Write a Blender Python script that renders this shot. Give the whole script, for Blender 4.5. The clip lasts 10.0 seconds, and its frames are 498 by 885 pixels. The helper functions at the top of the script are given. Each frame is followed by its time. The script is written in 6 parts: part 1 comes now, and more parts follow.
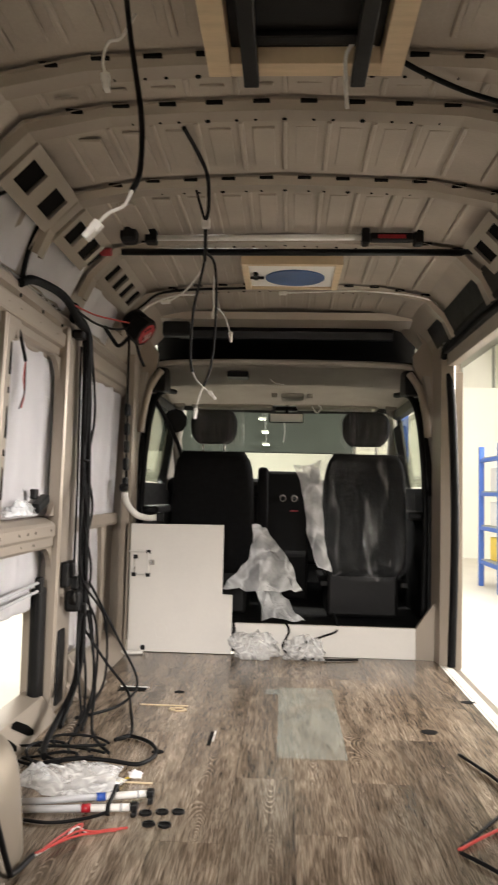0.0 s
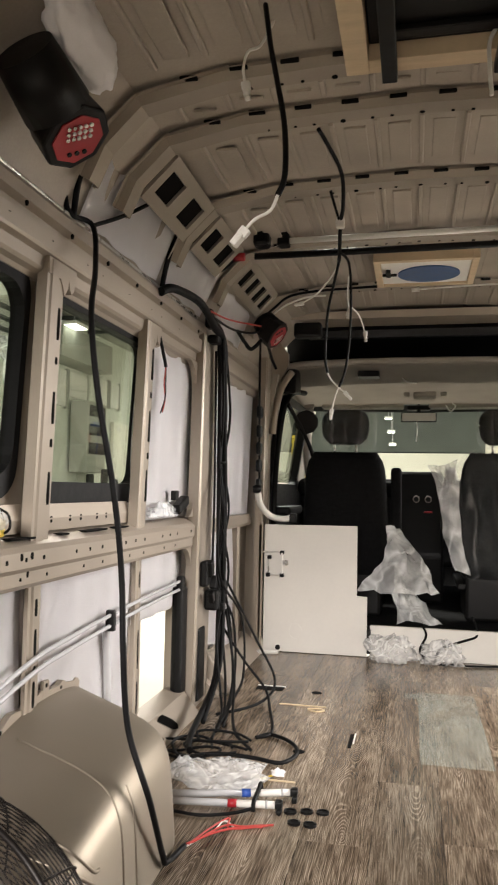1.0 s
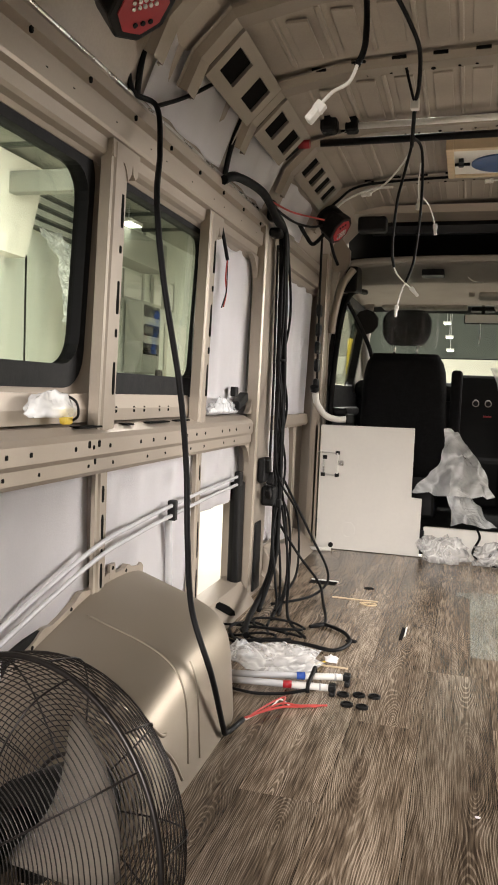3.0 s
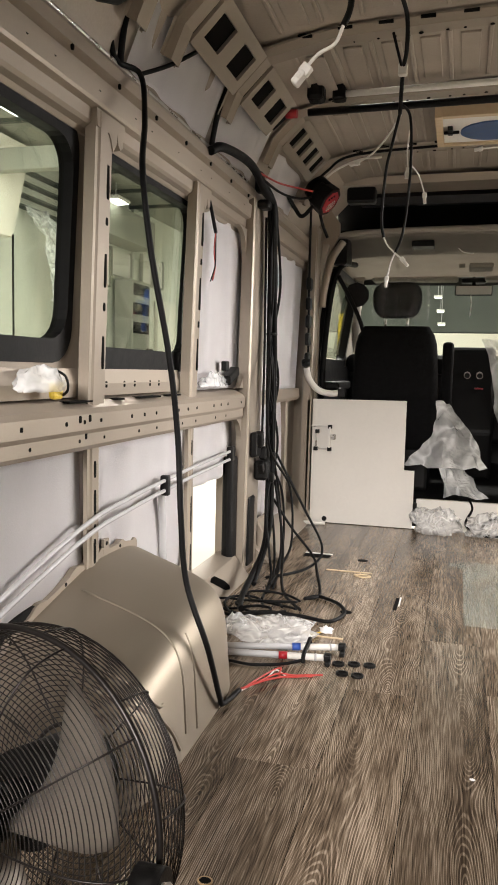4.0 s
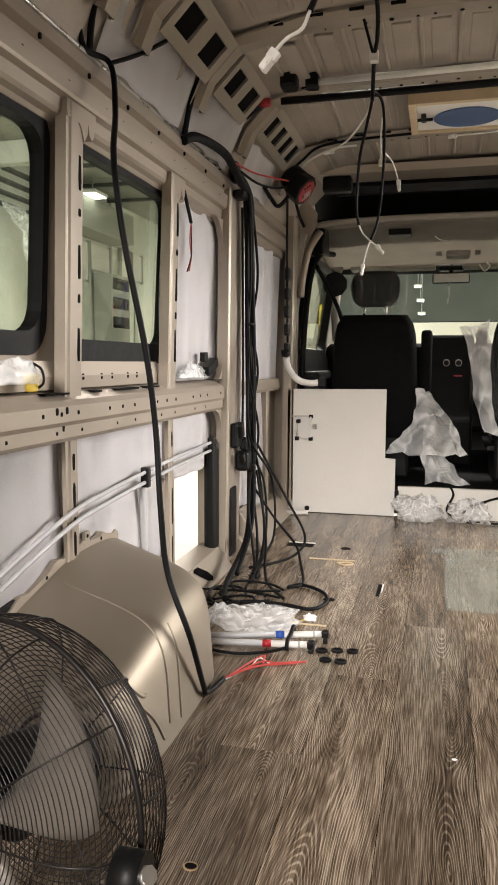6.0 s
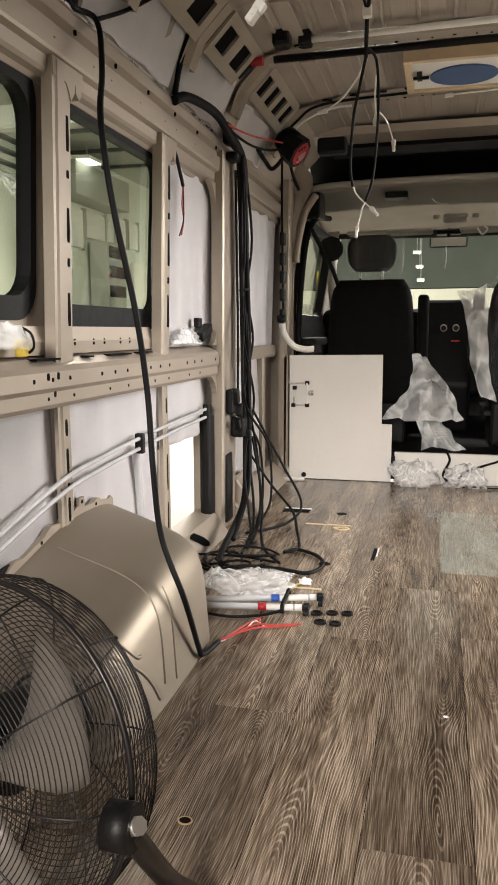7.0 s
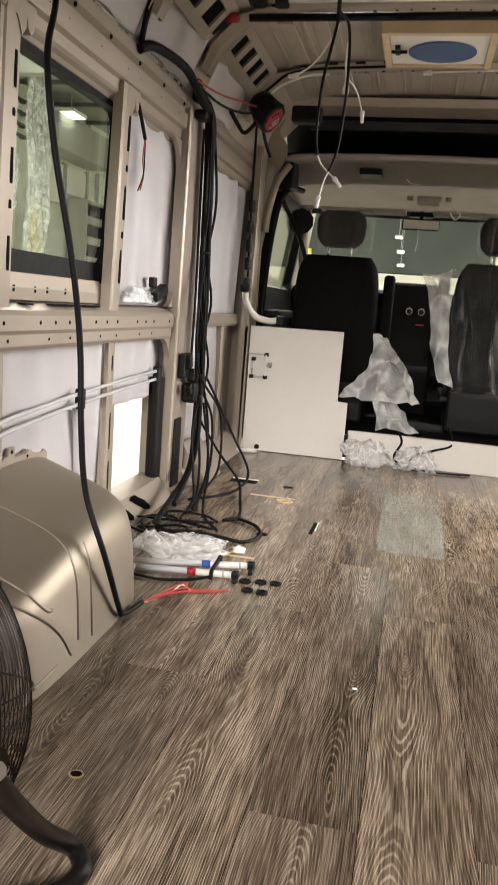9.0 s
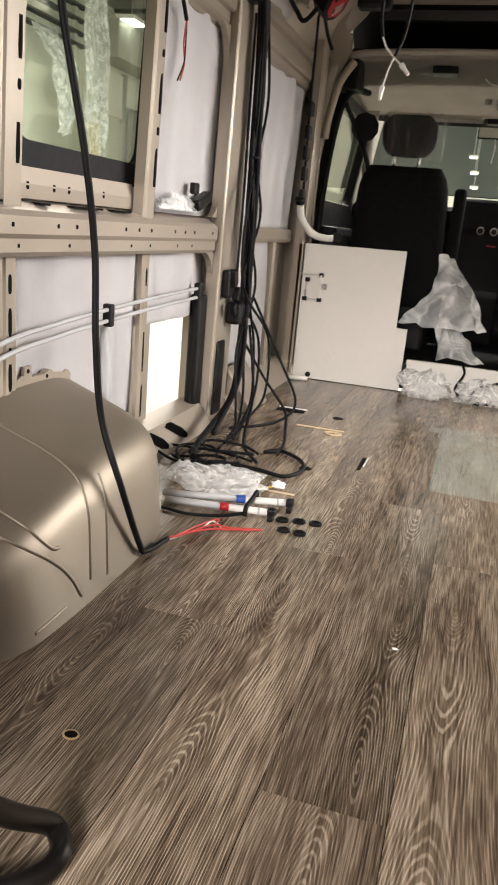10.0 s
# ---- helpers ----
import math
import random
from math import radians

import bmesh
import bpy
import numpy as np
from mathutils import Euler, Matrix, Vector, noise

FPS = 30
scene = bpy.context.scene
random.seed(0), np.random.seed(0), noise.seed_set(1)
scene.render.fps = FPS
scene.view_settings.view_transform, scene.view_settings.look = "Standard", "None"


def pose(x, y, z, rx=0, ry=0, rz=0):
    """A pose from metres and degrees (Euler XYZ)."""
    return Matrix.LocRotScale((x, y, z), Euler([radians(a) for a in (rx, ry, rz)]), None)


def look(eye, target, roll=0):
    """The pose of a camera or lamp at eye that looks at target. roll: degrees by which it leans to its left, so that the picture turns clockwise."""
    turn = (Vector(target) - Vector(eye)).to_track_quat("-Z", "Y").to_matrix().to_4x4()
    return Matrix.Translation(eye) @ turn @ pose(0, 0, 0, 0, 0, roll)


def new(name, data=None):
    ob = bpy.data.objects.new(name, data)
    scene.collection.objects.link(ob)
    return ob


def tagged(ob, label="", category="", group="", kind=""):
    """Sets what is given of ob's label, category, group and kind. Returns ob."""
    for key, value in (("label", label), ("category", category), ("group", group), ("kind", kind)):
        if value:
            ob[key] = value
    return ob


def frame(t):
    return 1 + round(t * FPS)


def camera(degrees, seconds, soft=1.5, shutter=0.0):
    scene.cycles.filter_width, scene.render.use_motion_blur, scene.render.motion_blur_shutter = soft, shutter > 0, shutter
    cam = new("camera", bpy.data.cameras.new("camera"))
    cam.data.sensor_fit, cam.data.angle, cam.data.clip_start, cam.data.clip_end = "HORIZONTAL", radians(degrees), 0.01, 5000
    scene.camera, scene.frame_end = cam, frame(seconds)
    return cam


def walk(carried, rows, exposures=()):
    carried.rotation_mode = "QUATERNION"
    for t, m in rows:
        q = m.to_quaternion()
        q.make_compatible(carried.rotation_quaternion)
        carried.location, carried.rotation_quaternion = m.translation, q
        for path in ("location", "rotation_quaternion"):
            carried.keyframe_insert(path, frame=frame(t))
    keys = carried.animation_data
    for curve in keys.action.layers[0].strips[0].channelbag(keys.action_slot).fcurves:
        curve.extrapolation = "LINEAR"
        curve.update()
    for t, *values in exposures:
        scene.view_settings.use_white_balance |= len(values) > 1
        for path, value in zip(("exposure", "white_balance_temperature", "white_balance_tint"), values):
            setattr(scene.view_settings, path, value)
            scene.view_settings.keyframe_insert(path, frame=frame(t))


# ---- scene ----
cam = camera(36.6, 10.0, 1.7, 0.35)
EXPOSURES = [(0, 0.0), (10, 0.0)]
PATH = [
    (0, (0.022, 0.014, 0.847), (-0.079, 2.007, 0.974), 1.3),
    (0.5, (-0.003, 0.006, 0.851), (-0.298, 1.978, 1.01), 1.3),
    (1, (-0.017, 0.006, 0.846), (-0.444, 1.956, 0.969), 1.1),
    (1.5, (-0.024, 0.003, 0.832), (-0.536, 1.936, 0.892), 1.4),
    (2, (-0.036, 0.005, 0.824), (-0.604, 1.923, 0.801), 2.0),
    (2.5, (-0.044, 0.004, 0.825), (-0.606, 1.921, 0.738), 2.7),
    (4, (-0.042, 0.009, 0.807), (-0.573, 1.927, 0.614), 1.3),
    (4.5, (-0.036, 0.005, 0.807), (-0.577, 1.92, 0.61), 1.2),
    (5, (-0.034, -0.002, 0.81), (-0.568, 1.916, 0.62), 0.8),
    (5.5, (-0.032, 0.001, 0.806), (-0.548, 1.924, 0.616), 0.4),
    (6, (-0.029, 0.009, 0.798), (-0.518, 1.937, 0.587), 0.2),
    (7.5, (-0.008, 0.013, 0.784), (-0.497, 1.927, 0.471), -0.5),
    (8, (-0.003, 0.012, 0.784), (-0.498, 1.924, 0.47), -0.7),
    (8.5, (0.023, 0.015, 0.788), (-0.441, 1.935, 0.475), 1.6),
    (9, (0.064, 0.049, 0.762), (-0.338, 1.976, 0.405), 4.3),
    (9.5, (0.06, 0.133, 0.731), (-0.364, 2.027, 0.249), 5.0),
    (10, (0.066, 0.251, 0.722), (-0.458, 2.1, 0.168), 5.1),
]
walk(cam, [(t, look(eye, target, roll)) for t, eye, target, roll in PATH], EXPOSURES)

# ---- world and lights ----
world = bpy.data.worlds.new("hall_air")
world.use_nodes = True
scene.world = world
world.node_tree.nodes["Background"].inputs[0].default_value = (0.9, 0.95, 0.9, 1)
world.node_tree.nodes["Background"].inputs[1].default_value = 0.05


def area(name, eye, target, w, h, power, colour=(1, 0.93, 0.84)):
    data = bpy.data.lights.new(name, "AREA")
    data.shape, data.size, data.size_y, data.energy, data.color = "RECTANGLE", w, h, power, colour
    ob = new(name, data)
    ob.matrix_world = look(eye, target)
    return ob


area("hall_light_rear", (0.1, -4.1, 2.5), (-0.3, 2.2, 0.2), 1.6, 1.0, 560, (1, 0.935, 0.89))
area("hall_light_side", (4.8, 4.9, 2.0), (-0.85, 2.2, 1.0), 4.6, 1.5, 700, (1, 0.945, 0.91))
area("hall_light_left", (-5.5, 11.0, 4.9), (-7.5, 11.0, 0.0), 3.0, 12.0, 850, (1, 0.97, 0.92))
area("hall_light_front", (-1.0, 22.0, 4.9), (-1.0, 26.0, 0.0), 8.0, 3.0, 1500, (1, 0.98, 0.9))
area("hall_light_right", (4.0, 12.0, 4.8), (5.0, 14.0, 0.0), 2.0, 8.0, 900, (1, 0.96, 0.88))
# added lamp without a known source: brightens the ground outside the wall opening
area("added_ground_light", (-1.7, 7.4, 4.9), (-2.0, 7.4, 0.0), 0.9, 2.2, 520, (1, 0.97, 0.9))


# ---- materials ----
def mat(name, base, rough=0.5, metal=0.0, vary=0.12, scale=6.0, fine=60.0, bump=0.05, stretch=(1, 1, 1), rvar=0.1, coat=0.0, shift=0.0, spec=0.5):
    m = bpy.data.materials.new(name)
    m.use_nodes = True
    nt = m.node_tree
    n, l = nt.nodes, nt.links
    b = n["Principled BSDF"]
    tc = n.new("ShaderNodeTexCoord")
    mp = n.new("ShaderNodeMapping")
    mp.inputs["Scale"].default_value = stretch
    l.new(tc.outputs["Object"], mp.inputs["Vector"])
    big = n.new("ShaderNodeTexNoise")
    big.inputs["Scale"].default_value, big.inputs["Detail"].default_value = scale, 6
    small = n.new("ShaderNodeTexNoise")
    small.inputs["Scale"].default_value, small.inputs["Detail"].default_value = fine, 4
    l.new(mp.outputs[0], big.inputs["Vector"])
    l.new(mp.outputs[0], small.inputs["Vector"])
    add = n.new("ShaderNodeMath")
    add.operation = "MULTIPLY_ADD"
    l.new(small.outputs[0], add.inputs[0])
    add.inputs[1].default_value = 0.35
    l.new(big.outputs[0], add.inputs[2])
    ramp = n.new("ShaderNodeValToRGB")
    lo = [max(0, c * (1 - vary)) for c in base]
    hi = [min(1, c * (1 + vary)) for c in base]
    ramp.color_ramp.elements[0].position, ramp.color_ramp.elements[1].position = 0.45, 0.95
    ramp.color_ramp.elements[0].color, ramp.color_ramp.elements[1].color = (*lo, 1), (*hi, 1)
    l.new(add.outputs[0], ramp.inputs[0])
    if shift:
        info = n.new("ShaderNodeObjectInfo")
        hsv = n.new("ShaderNodeHueSaturation")
        mr = n.new("ShaderNodeMapRange")
        mr.inputs[3].default_value, mr.inputs[4].default_value = 1 - shift, 1 + shift
        l.new(info.outputs["Random"], mr.inputs[0])
        l.new(mr.outputs[0], hsv.inputs["Value"])
        l.new(ramp.outputs[0], hsv.inputs["Color"])
        l.new(hsv.outputs[0], b.inputs["Base Color"])
    else:
        l.new(ramp.outputs[0], b.inputs["Base Color"])
    rr = n.new("ShaderNodeMapRange")
    rr.inputs[3].default_value, rr.inputs[4].default_value = max(0.02, rough - rvar), min(1, rough + rvar)
    l.new(add.outputs[0], rr.inputs[0])
    l.new(rr.outputs[0], b.inputs["Roughness"])
    b.inputs["Metallic"].default_value = metal
    b.inputs["Coat Weight"].default_value = coat
    b.inputs["Specular IOR Level"].default_value = spec
    if bump:
        bp = n.new("ShaderNodeBump")
        bp.inputs["Strength"].default_value, bp.inputs["Distance"].default_value = bump, 0.01
        l.new(add.outputs[0], bp.inputs["Height"])
        l.new(bp.outputs[0], b.inputs["Normal"])
    return m


def glow(name, colour, strength):
    m = bpy.data.materials.new(name)
    m.use_nodes = True
    b = m.node_tree.nodes["Principled BSDF"]
    b.inputs["Base Color"].default_value = (*colour, 1)
    b.inputs["Emission Color"].default_value, b.inputs["Emission Strength"].default_value = (*colour, 1), strength
    return m


def film(name, tint=(0.92, 0.94, 0.95), alpha=0.2, rough=0.12, scale=14.0, span=(0.35, 0.75), crease=0.9, stretch=(1, 1, 1), peak=0.0):
    """Thin clear plastic sheeting: a faint milky body, highlights painted as sharp bright creases."""
    m = bpy.data.materials.new(name)
    m.use_nodes = True
    n, l = m.node_tree.nodes, m.node_tree.links
    b = n["Principled BSDF"]
    b.inputs["Base Color"].default_value = (*tint, 1)
    b.inputs["Roughness"].default_value = rough
    tc, no, fold = n.new("ShaderNodeTexCoord"), n.new("ShaderNodeTexNoise"), n.new("ShaderNodeTexNoise")
    no.inputs["Scale"].default_value, no.inputs["Detail"].default_value, no.inputs["Distortion"].default_value = scale, 3, 0.8
    fold.inputs["Scale"].default_value, fold.inputs["Detail"].default_value, fold.inputs["Distortion"].default_value = scale * 0.6, 2, 1.6
    mp = n.new("ShaderNodeMapping")
    mp.inputs["Scale"].default_value = stretch
    l.new(tc.outputs["Object"], mp.inputs["Vector"])
    l.new(mp.outputs[0], no.inputs["Vector"])
    l.new(mp.outputs[0], fold.inputs["Vector"])
    bp = n.new("ShaderNodeBump")
    bp.inputs["Strength"].default_value, bp.inputs["Distance"].default_value = 1.0, 0.03
    l.new(no.outputs[0], bp.inputs["Height"])
    l.new(bp.outputs[0], b.inputs["Normal"])
    mr = n.new("ShaderNodeMapRange")
    mr.inputs[1].default_value, mr.inputs[2].default_value = span
    mr.inputs[3].default_value, mr.inputs[4].default_value = alpha * 0.7, peak or min(1, alpha * 1.4)
    l.new(no.outputs[0], mr.inputs[0])
    off, dist, thin = n.new("ShaderNodeMath"), n.new("ShaderNodeMath"), n.new("ShaderNodeMapRange")
    off.operation, off.inputs[1].default_value = "SUBTRACT", 0.5
    dist.operation = "ABSOLUTE"
    l.new(fold.outputs[0], off.inputs[0])
    l.new(off.outputs[0], dist.inputs[0])
    l.new(dist.outputs[0], thin.inputs[0])
    thin.inputs[1].default_value, thin.inputs[2].default_value, thin.inputs[3].default_value, thin.inputs[4].default_value = 0.0, 0.08, crease, 0.0
    add = n.new("ShaderNodeMath")
    add.use_clamp = True
    l.new(mr.outputs[0], add.inputs[0])
    l.new(thin.outputs[0], add.inputs[1])
    l.new(add.outputs[0], b.inputs["Alpha"])
    return m


def glass(name, tint=(0.75, 0.85, 0.78), clear=0.88):
    m = bpy.data.materials.new(name)
    m.use_nodes = True
    n, l = m.node_tree.nodes, m.node_tree.links
    n.remove(n["Principled BSDF"])
    tr, gl, mx = n.new("ShaderNodeBsdfTransparent"), n.new("ShaderNodeBsdfGlossy"), n.new("ShaderNodeMixShader")
    tr.inputs[0].default_value = (*tint, 1)
    gl.inputs["Roughness"].default_value = 0.02
    fr = n.new("ShaderNodeLayerWeight")
    fr.inputs[0].default_value = 0.5
    pw = n.new("ShaderNodeMath")
    pw.operation = "POWER"
    pw.inputs[1].default_value = 4.0
    l.new(fr.outputs["Facing"], pw.inputs[0])
    mr = n.new("ShaderNodeMapRange")
    mr.inputs[3].default_value, mr.inputs[4].default_value = 0.05, 0.7
    l.new(pw.outputs[0], mr.inputs[0])
    l.new(mr.outputs[0], mx.inputs[0])
    l.new(tr.outputs[0], mx.inputs[1])
    l.new(gl.outputs[0], mx.inputs[2])
    l.new(mx.outputs[0], n["Material Output"].inputs[0])
    return m


def plank_wood(name):
    """Weathered oak-look vinyl: fine dark pores along the board, pale cathedral rings, tone per board."""
    m = bpy.data.materials.new(name)
    m.use_nodes = True
    n, l = m.node_tree.nodes, m.node_tree.links
    b = n["Principled BSDF"]
    tc, info = n.new("ShaderNodeTexCoord"), n.new("ShaderNodeObjectInfo")
    off = n.new("ShaderNodeVectorMath")
    off.operation = "MULTIPLY_ADD"
    l.new(info.outputs["Random"], off.inputs[0])
    off.inputs[1].default_value = (7.3, 31.7, 11.1)
    l.new(tc.outputs["Object"], off.inputs[2])

    def mapped(sx, sy):
        mp = n.new("ShaderNodeMapping")
        mp.inputs["Scale"].default_value = (sx, sy, 1)
        l.new(off.outputs[0], mp.inputs["Vector"])
        return mp.outputs[0]

    def calc(op, p, q, c=None):
        k = n.new("ShaderNodeMath")
        k.operation = op
        for i, v in enumerate((p, q, c)):
            if v is None:
                continue
            if isinstance(v, (int, float)):
                k.inputs[i].default_value = v
            else:
                l.new(v, k.inputs[i])
        return k.outputs[0]

    def cloud(sx, sy, detail):
        k = n.new("ShaderNodeTexNoise")
        k.inputs["Scale"].default_value, k.inputs["Detail"].default_value = 1.0, detail
        l.new(mapped(sx, sy), k.inputs["Vector"])
        return k.outputs[0]

    # growth rings cut lengthwise: distance to a heart that rises and sinks along the board
    sep = n.new("ShaderNodeSeparateXYZ")
    l.new(tc.outputs["Object"], sep.inputs[0])
    side = calc("SUBTRACT", calc("FLOORED_MODULO", calc("ADD", sep.outputs[0], 0.112), 0.172), 0.086)
    heart = calc("MULTIPLY_ADD", calc("SUBTRACT", info.outputs["Random"], 0.5), 0.10, side)
    heart = calc("MULTIPLY_ADD", calc("SUBTRACT", cloud(2.0, 2.4, 1), 0.5), 0.06, heart)
    depth = calc("MULTIPLY", calc("SUBTRACT", cloud(3.0, 1.7, 1), 0.47), 0.22)
    radius = calc("SQRT", calc("MULTIPLY_ADD", heart, heart, calc("MULTIPLY", depth, depth)), 0.0)
    ring = n.new("ShaderNodeMath")
    ring.operation = "MULTIPLY"
    ring.inputs[1].default_value = 1700
    l.new(radius, ring.inputs[0])
    wob = n.new("ShaderNodeTexNoise")
    wob.inputs["Scale"].default_value, wob.inputs["Detail"].default_value = 1.0, 4
    l.new(mapped(55, 6), wob.inputs["Vector"])
    ring2 = n.new("ShaderNodeMath")
    ring2.operation = "MULTIPLY_ADD"
    ring2.inputs[1].default_value = 11.0
    l.new(wob.outputs[0], ring2.inputs[0])
    l.new(ring.outputs[0], ring2.inputs[2])
    sn = n.new("ShaderNodeMath")
    sn.operation = "SINE"
    l.new(ring2.outputs[0], sn.inputs[0])
    pores = n.new("ShaderNodeTexNoise")
    pores.inputs["Scale"].default_value, pores.inputs["Detail"].default_value = 1.0, 5
    l.new(mapped(300, 12), pores.inputs["Vector"])
    tone = n.new("ShaderNodeTexNoise")
    tone.inputs["Scale"].default_value, tone.inputs["Detail"].default_value = 1.0, 4
    l.new(mapped(14, 2.2), tone.inputs["Vector"])
    line = n.new("ShaderNodeMapRange")
    line.inputs[1].default_value, line.inputs[2].default_value, line.inputs[3].default_value, line.inputs[4].default_value = 0.2, 0.85, 0.0, 0.40
    l.new(sn.outputs[0], line.inputs[0])
    dark = n.new("ShaderNodeMapRange")
    dark.inputs[1].default_value, dark.inputs[2].default_value, dark.inputs[3].default_value, dark.inputs[4].default_value = 0.36, 0.64, -0.30, 0.17
    l.new(pores.outputs[0], dark.inputs[0])
    fade = n.new("ShaderNodeMapRange")
    fade.inputs[1].default_value, fade.inputs[2].default_value, fade.inputs[3].default_value, fade.inputs[4].default_value = 0.38, 0.62, 0.35, 1.15
    l.new(cloud(16, 2.6, 2), fade.inputs[0])
    a1 = n.new("ShaderNodeMath")
    l.new(calc("MULTIPLY", line.outputs[0], fade.outputs[0]), a1.inputs[0])
    l.new(dark.outputs[0], a1.inputs[1])
    a2 = n.new("ShaderNodeMath")
    a2.operation = "MULTIPLY_ADD"
    l.new(tone.outputs[0], a2.inputs[0])
    a2.inputs[1].default_value = 0.9
    l.new(a1.outputs[0], a2.inputs[2])
    ramp = n.new("ShaderNodeValToRGB")
    e = ramp.color_ramp.elements
    e[0].position, e[0].color = 0.12, (0.058, 0.041, 0.028, 1)
    e[1].position, e[1].color = 1.0, (0.53, 0.435, 0.34, 1)
    mid = e.new(0.5)
    mid.color = (0.193, 0.145, 0.102, 1)
    l.new(a2.outputs[0], ramp.inputs[0])
    hsv = n.new("ShaderNodeHueSaturation")
    mr = n.new("ShaderNodeMapRange")
    mr.inputs[3].default_value, mr.inputs[4].default_value = 0.74, 1.27
    l.new(info.outputs["Random"], mr.inputs[0])
    l.new(mr.outputs[0], hsv.inputs["Value"])
    l.new(ramp.outputs[0], hsv.inputs["Color"])
    l.new(hsv.outputs[0], b.inputs["Base Color"])
    b.inputs["Roughness"].default_value = 0.2
    bp = n.new("ShaderNodeBump")
    bp.inputs["Strength"].default_value, bp.inputs["Distance"].default_value = 0.10, 0.0015
    l.new(a1.outputs[0], bp.inputs["Height"])
    l.new(bp.outputs[0], b.inputs["Normal"])
    return m


PAINT = mat("beige_van_paint", (0.335, 0.288, 0.236), 0.34, 0.3, 0.08, 3.0, 180, 0.02)
PAINT_ROOF = mat("beige_roof_paint", (0.38, 0.332, 0.278), 0.5, 0.1, 0.16, 4.0, 150, 0.04)
ARCHP = mat("satin_metallic_beige", (0.27, 0.232, 0.184), 0.44, 0.7, 0.06, 2.0, 200, 0.015)
CHROME = mat("bare_steel_edge", (0.62, 0.6, 0.57), 0.25, 0.9, 0.1, 20, 200, 0.02)
FOAM = mat("white_insulation_fleece", (0.81, 0.795, 0.81), 0.9, 0, 0.05, 5, 250, 0.2)
BOARD = mat("white_painted_board", (0.76, 0.735, 0.69), 0.5, 0, 0.04, 3, 60, 0.04)
BLACK = mat("black_rubber", (0.0045, 0.0045, 0.0048), 0.55, 0, 0.3, 30, 200, 0.1, spec=0.16)
BLACKP = mat("black_plastic", (0.005, 0.0048, 0.0048), 0.42, 0, 0.25, 20, 300, 0.1, spec=0.2)
FABRIC = mat("black_seat_fabric", (0.007, 0.007, 0.0075), 0.95, 0, 0.3, 40, 500, 0.4, spec=0.15)
# near-black: paints the shade inside holes and hollows; also the underlay's colour
DARKHOLE = mat("cavity_shade_black", (0.006, 0.0055, 0.005), 0.9, 0, 0.2, 20, 80, 0.0, spec=0.1)
WHITEP = mat("white_plastic", (0.78, 0.76, 0.72), 0.4, 0, 0.05, 20, 100, 0.02)
GREYP = mat("grey_conduit_plastic", (0.43, 0.43, 0.44), 0.35, 0, 0.06, 20, 100, 0.02)
RED = mat("red_plastic", (0.34, 0.012, 0.02), 0.4, 0, 0.15, 20, 100, 0.03)
REDW = mat("red_wire", (0.50, 0.06, 0.05), 0.45, 0, 0.15, 20, 100, 0.0)
BLUE = mat("blue_tape", (0.03, 0.09, 0.40), 0.5, 0, 0.1, 20, 100, 0.0)
YELLOW = mat("yellow_plastic", (0.75, 0.55, 0.06), 0.5, 0, 0.1, 20, 100, 0.0)
WOODF = mat("raw_pine", (0.60, 0.47, 0.31), 0.6, 0, 0.12, 6, 60, 0.1, (1, 8, 1))
HEADL = mat("grey_headliner_cloth", (0.36, 0.33, 0.29), 0.95, 0, 0.08, 8, 400, 0.3)
VENTBLUE = mat("blue_vent_film", (0.05, 0.095, 0.22), 0.45, 0, 0.15, 30, 100, 0.05)
WIRE = mat("black_steel_wire", (0.020, 0.017, 0.016), 0.34, 0.6, 0.2, 30, 200, 0.0)
ALU = mat("clear_grey_blade", (0.29, 0.255, 0.22), 0.35, 0.2, 0.1, 10, 100, 0.0)
PLANK = plank_wood("grey_brown_oak_vinyl")
GLASS = glass("window_glass", (0.80, 0.84, 0.78))
FILM = film("clear_plastic_wrap", alpha=0.34, scale=6.0, span=(0.3, 0.8), crease=0.35, peak=0.66)
PALEPATCH = film("milky_floor_patch", (0.62, 0.67, 0.60), 0.17, 0.35, 4.0, (0.35, 0.65), 0.0)
# upright opaque streaks paint the glints on the seat covers
FILM2 = film("thin_seat_cover_film", (0.7, 0.72, 0.73), 0.04, 0.08, 8.0, (0.56, 0.74), 0.05, (2.2, 2.2, 0.25), 0.34)
FILM3 = film("white_plastic_wrap", (0.93, 0.93, 0.92), 0.3, 0.12, 16, (0.35, 0.75), 0.35)
HALLW = mat("pale_green_hall_wall", (0.66, 0.672, 0.605), 0.7, 0, 0.05, 0.6, 20, 0.02)
HALLWHITE = mat("white_hall_panel", (0.82, 0.78, 0.70), 0.6, 0, 0.04, 0.6, 20, 0.02)
# dark green holds the far hall's darkness; strips and purlins share it
HALLDARK = mat("hall_darkness_green", (0.085, 0.095, 0.085), 0.7, 0, 0.3, 0.5, 20, 0.02)
HALLC = mat("grey_hall_ceiling", (0.36, 0.36, 0.32), 0.8, 0, 0.1, 0.6, 20, 0.02)
CONCRETE = mat("pale_hall_concrete", (0.55, 0.52, 0.46), 0.45, 0, 0.1, 1.5, 40, 0.05)
RACKBLUE = mat("blue_rack_paint", (0.05, 0.12, 0.42), 0.45, 0, 0.12, 8, 60, 0.02)
LAMPG = glow("hall_tube_glow", (1, 0.98, 0.9), 9.0)
CARD = mat("brown_cardboard", (0.42, 0.29, 0.16), 0.85, 0, 0.12, 6, 60, 0.05)

# ---- mesh helpers ----
ORIGIN = {}


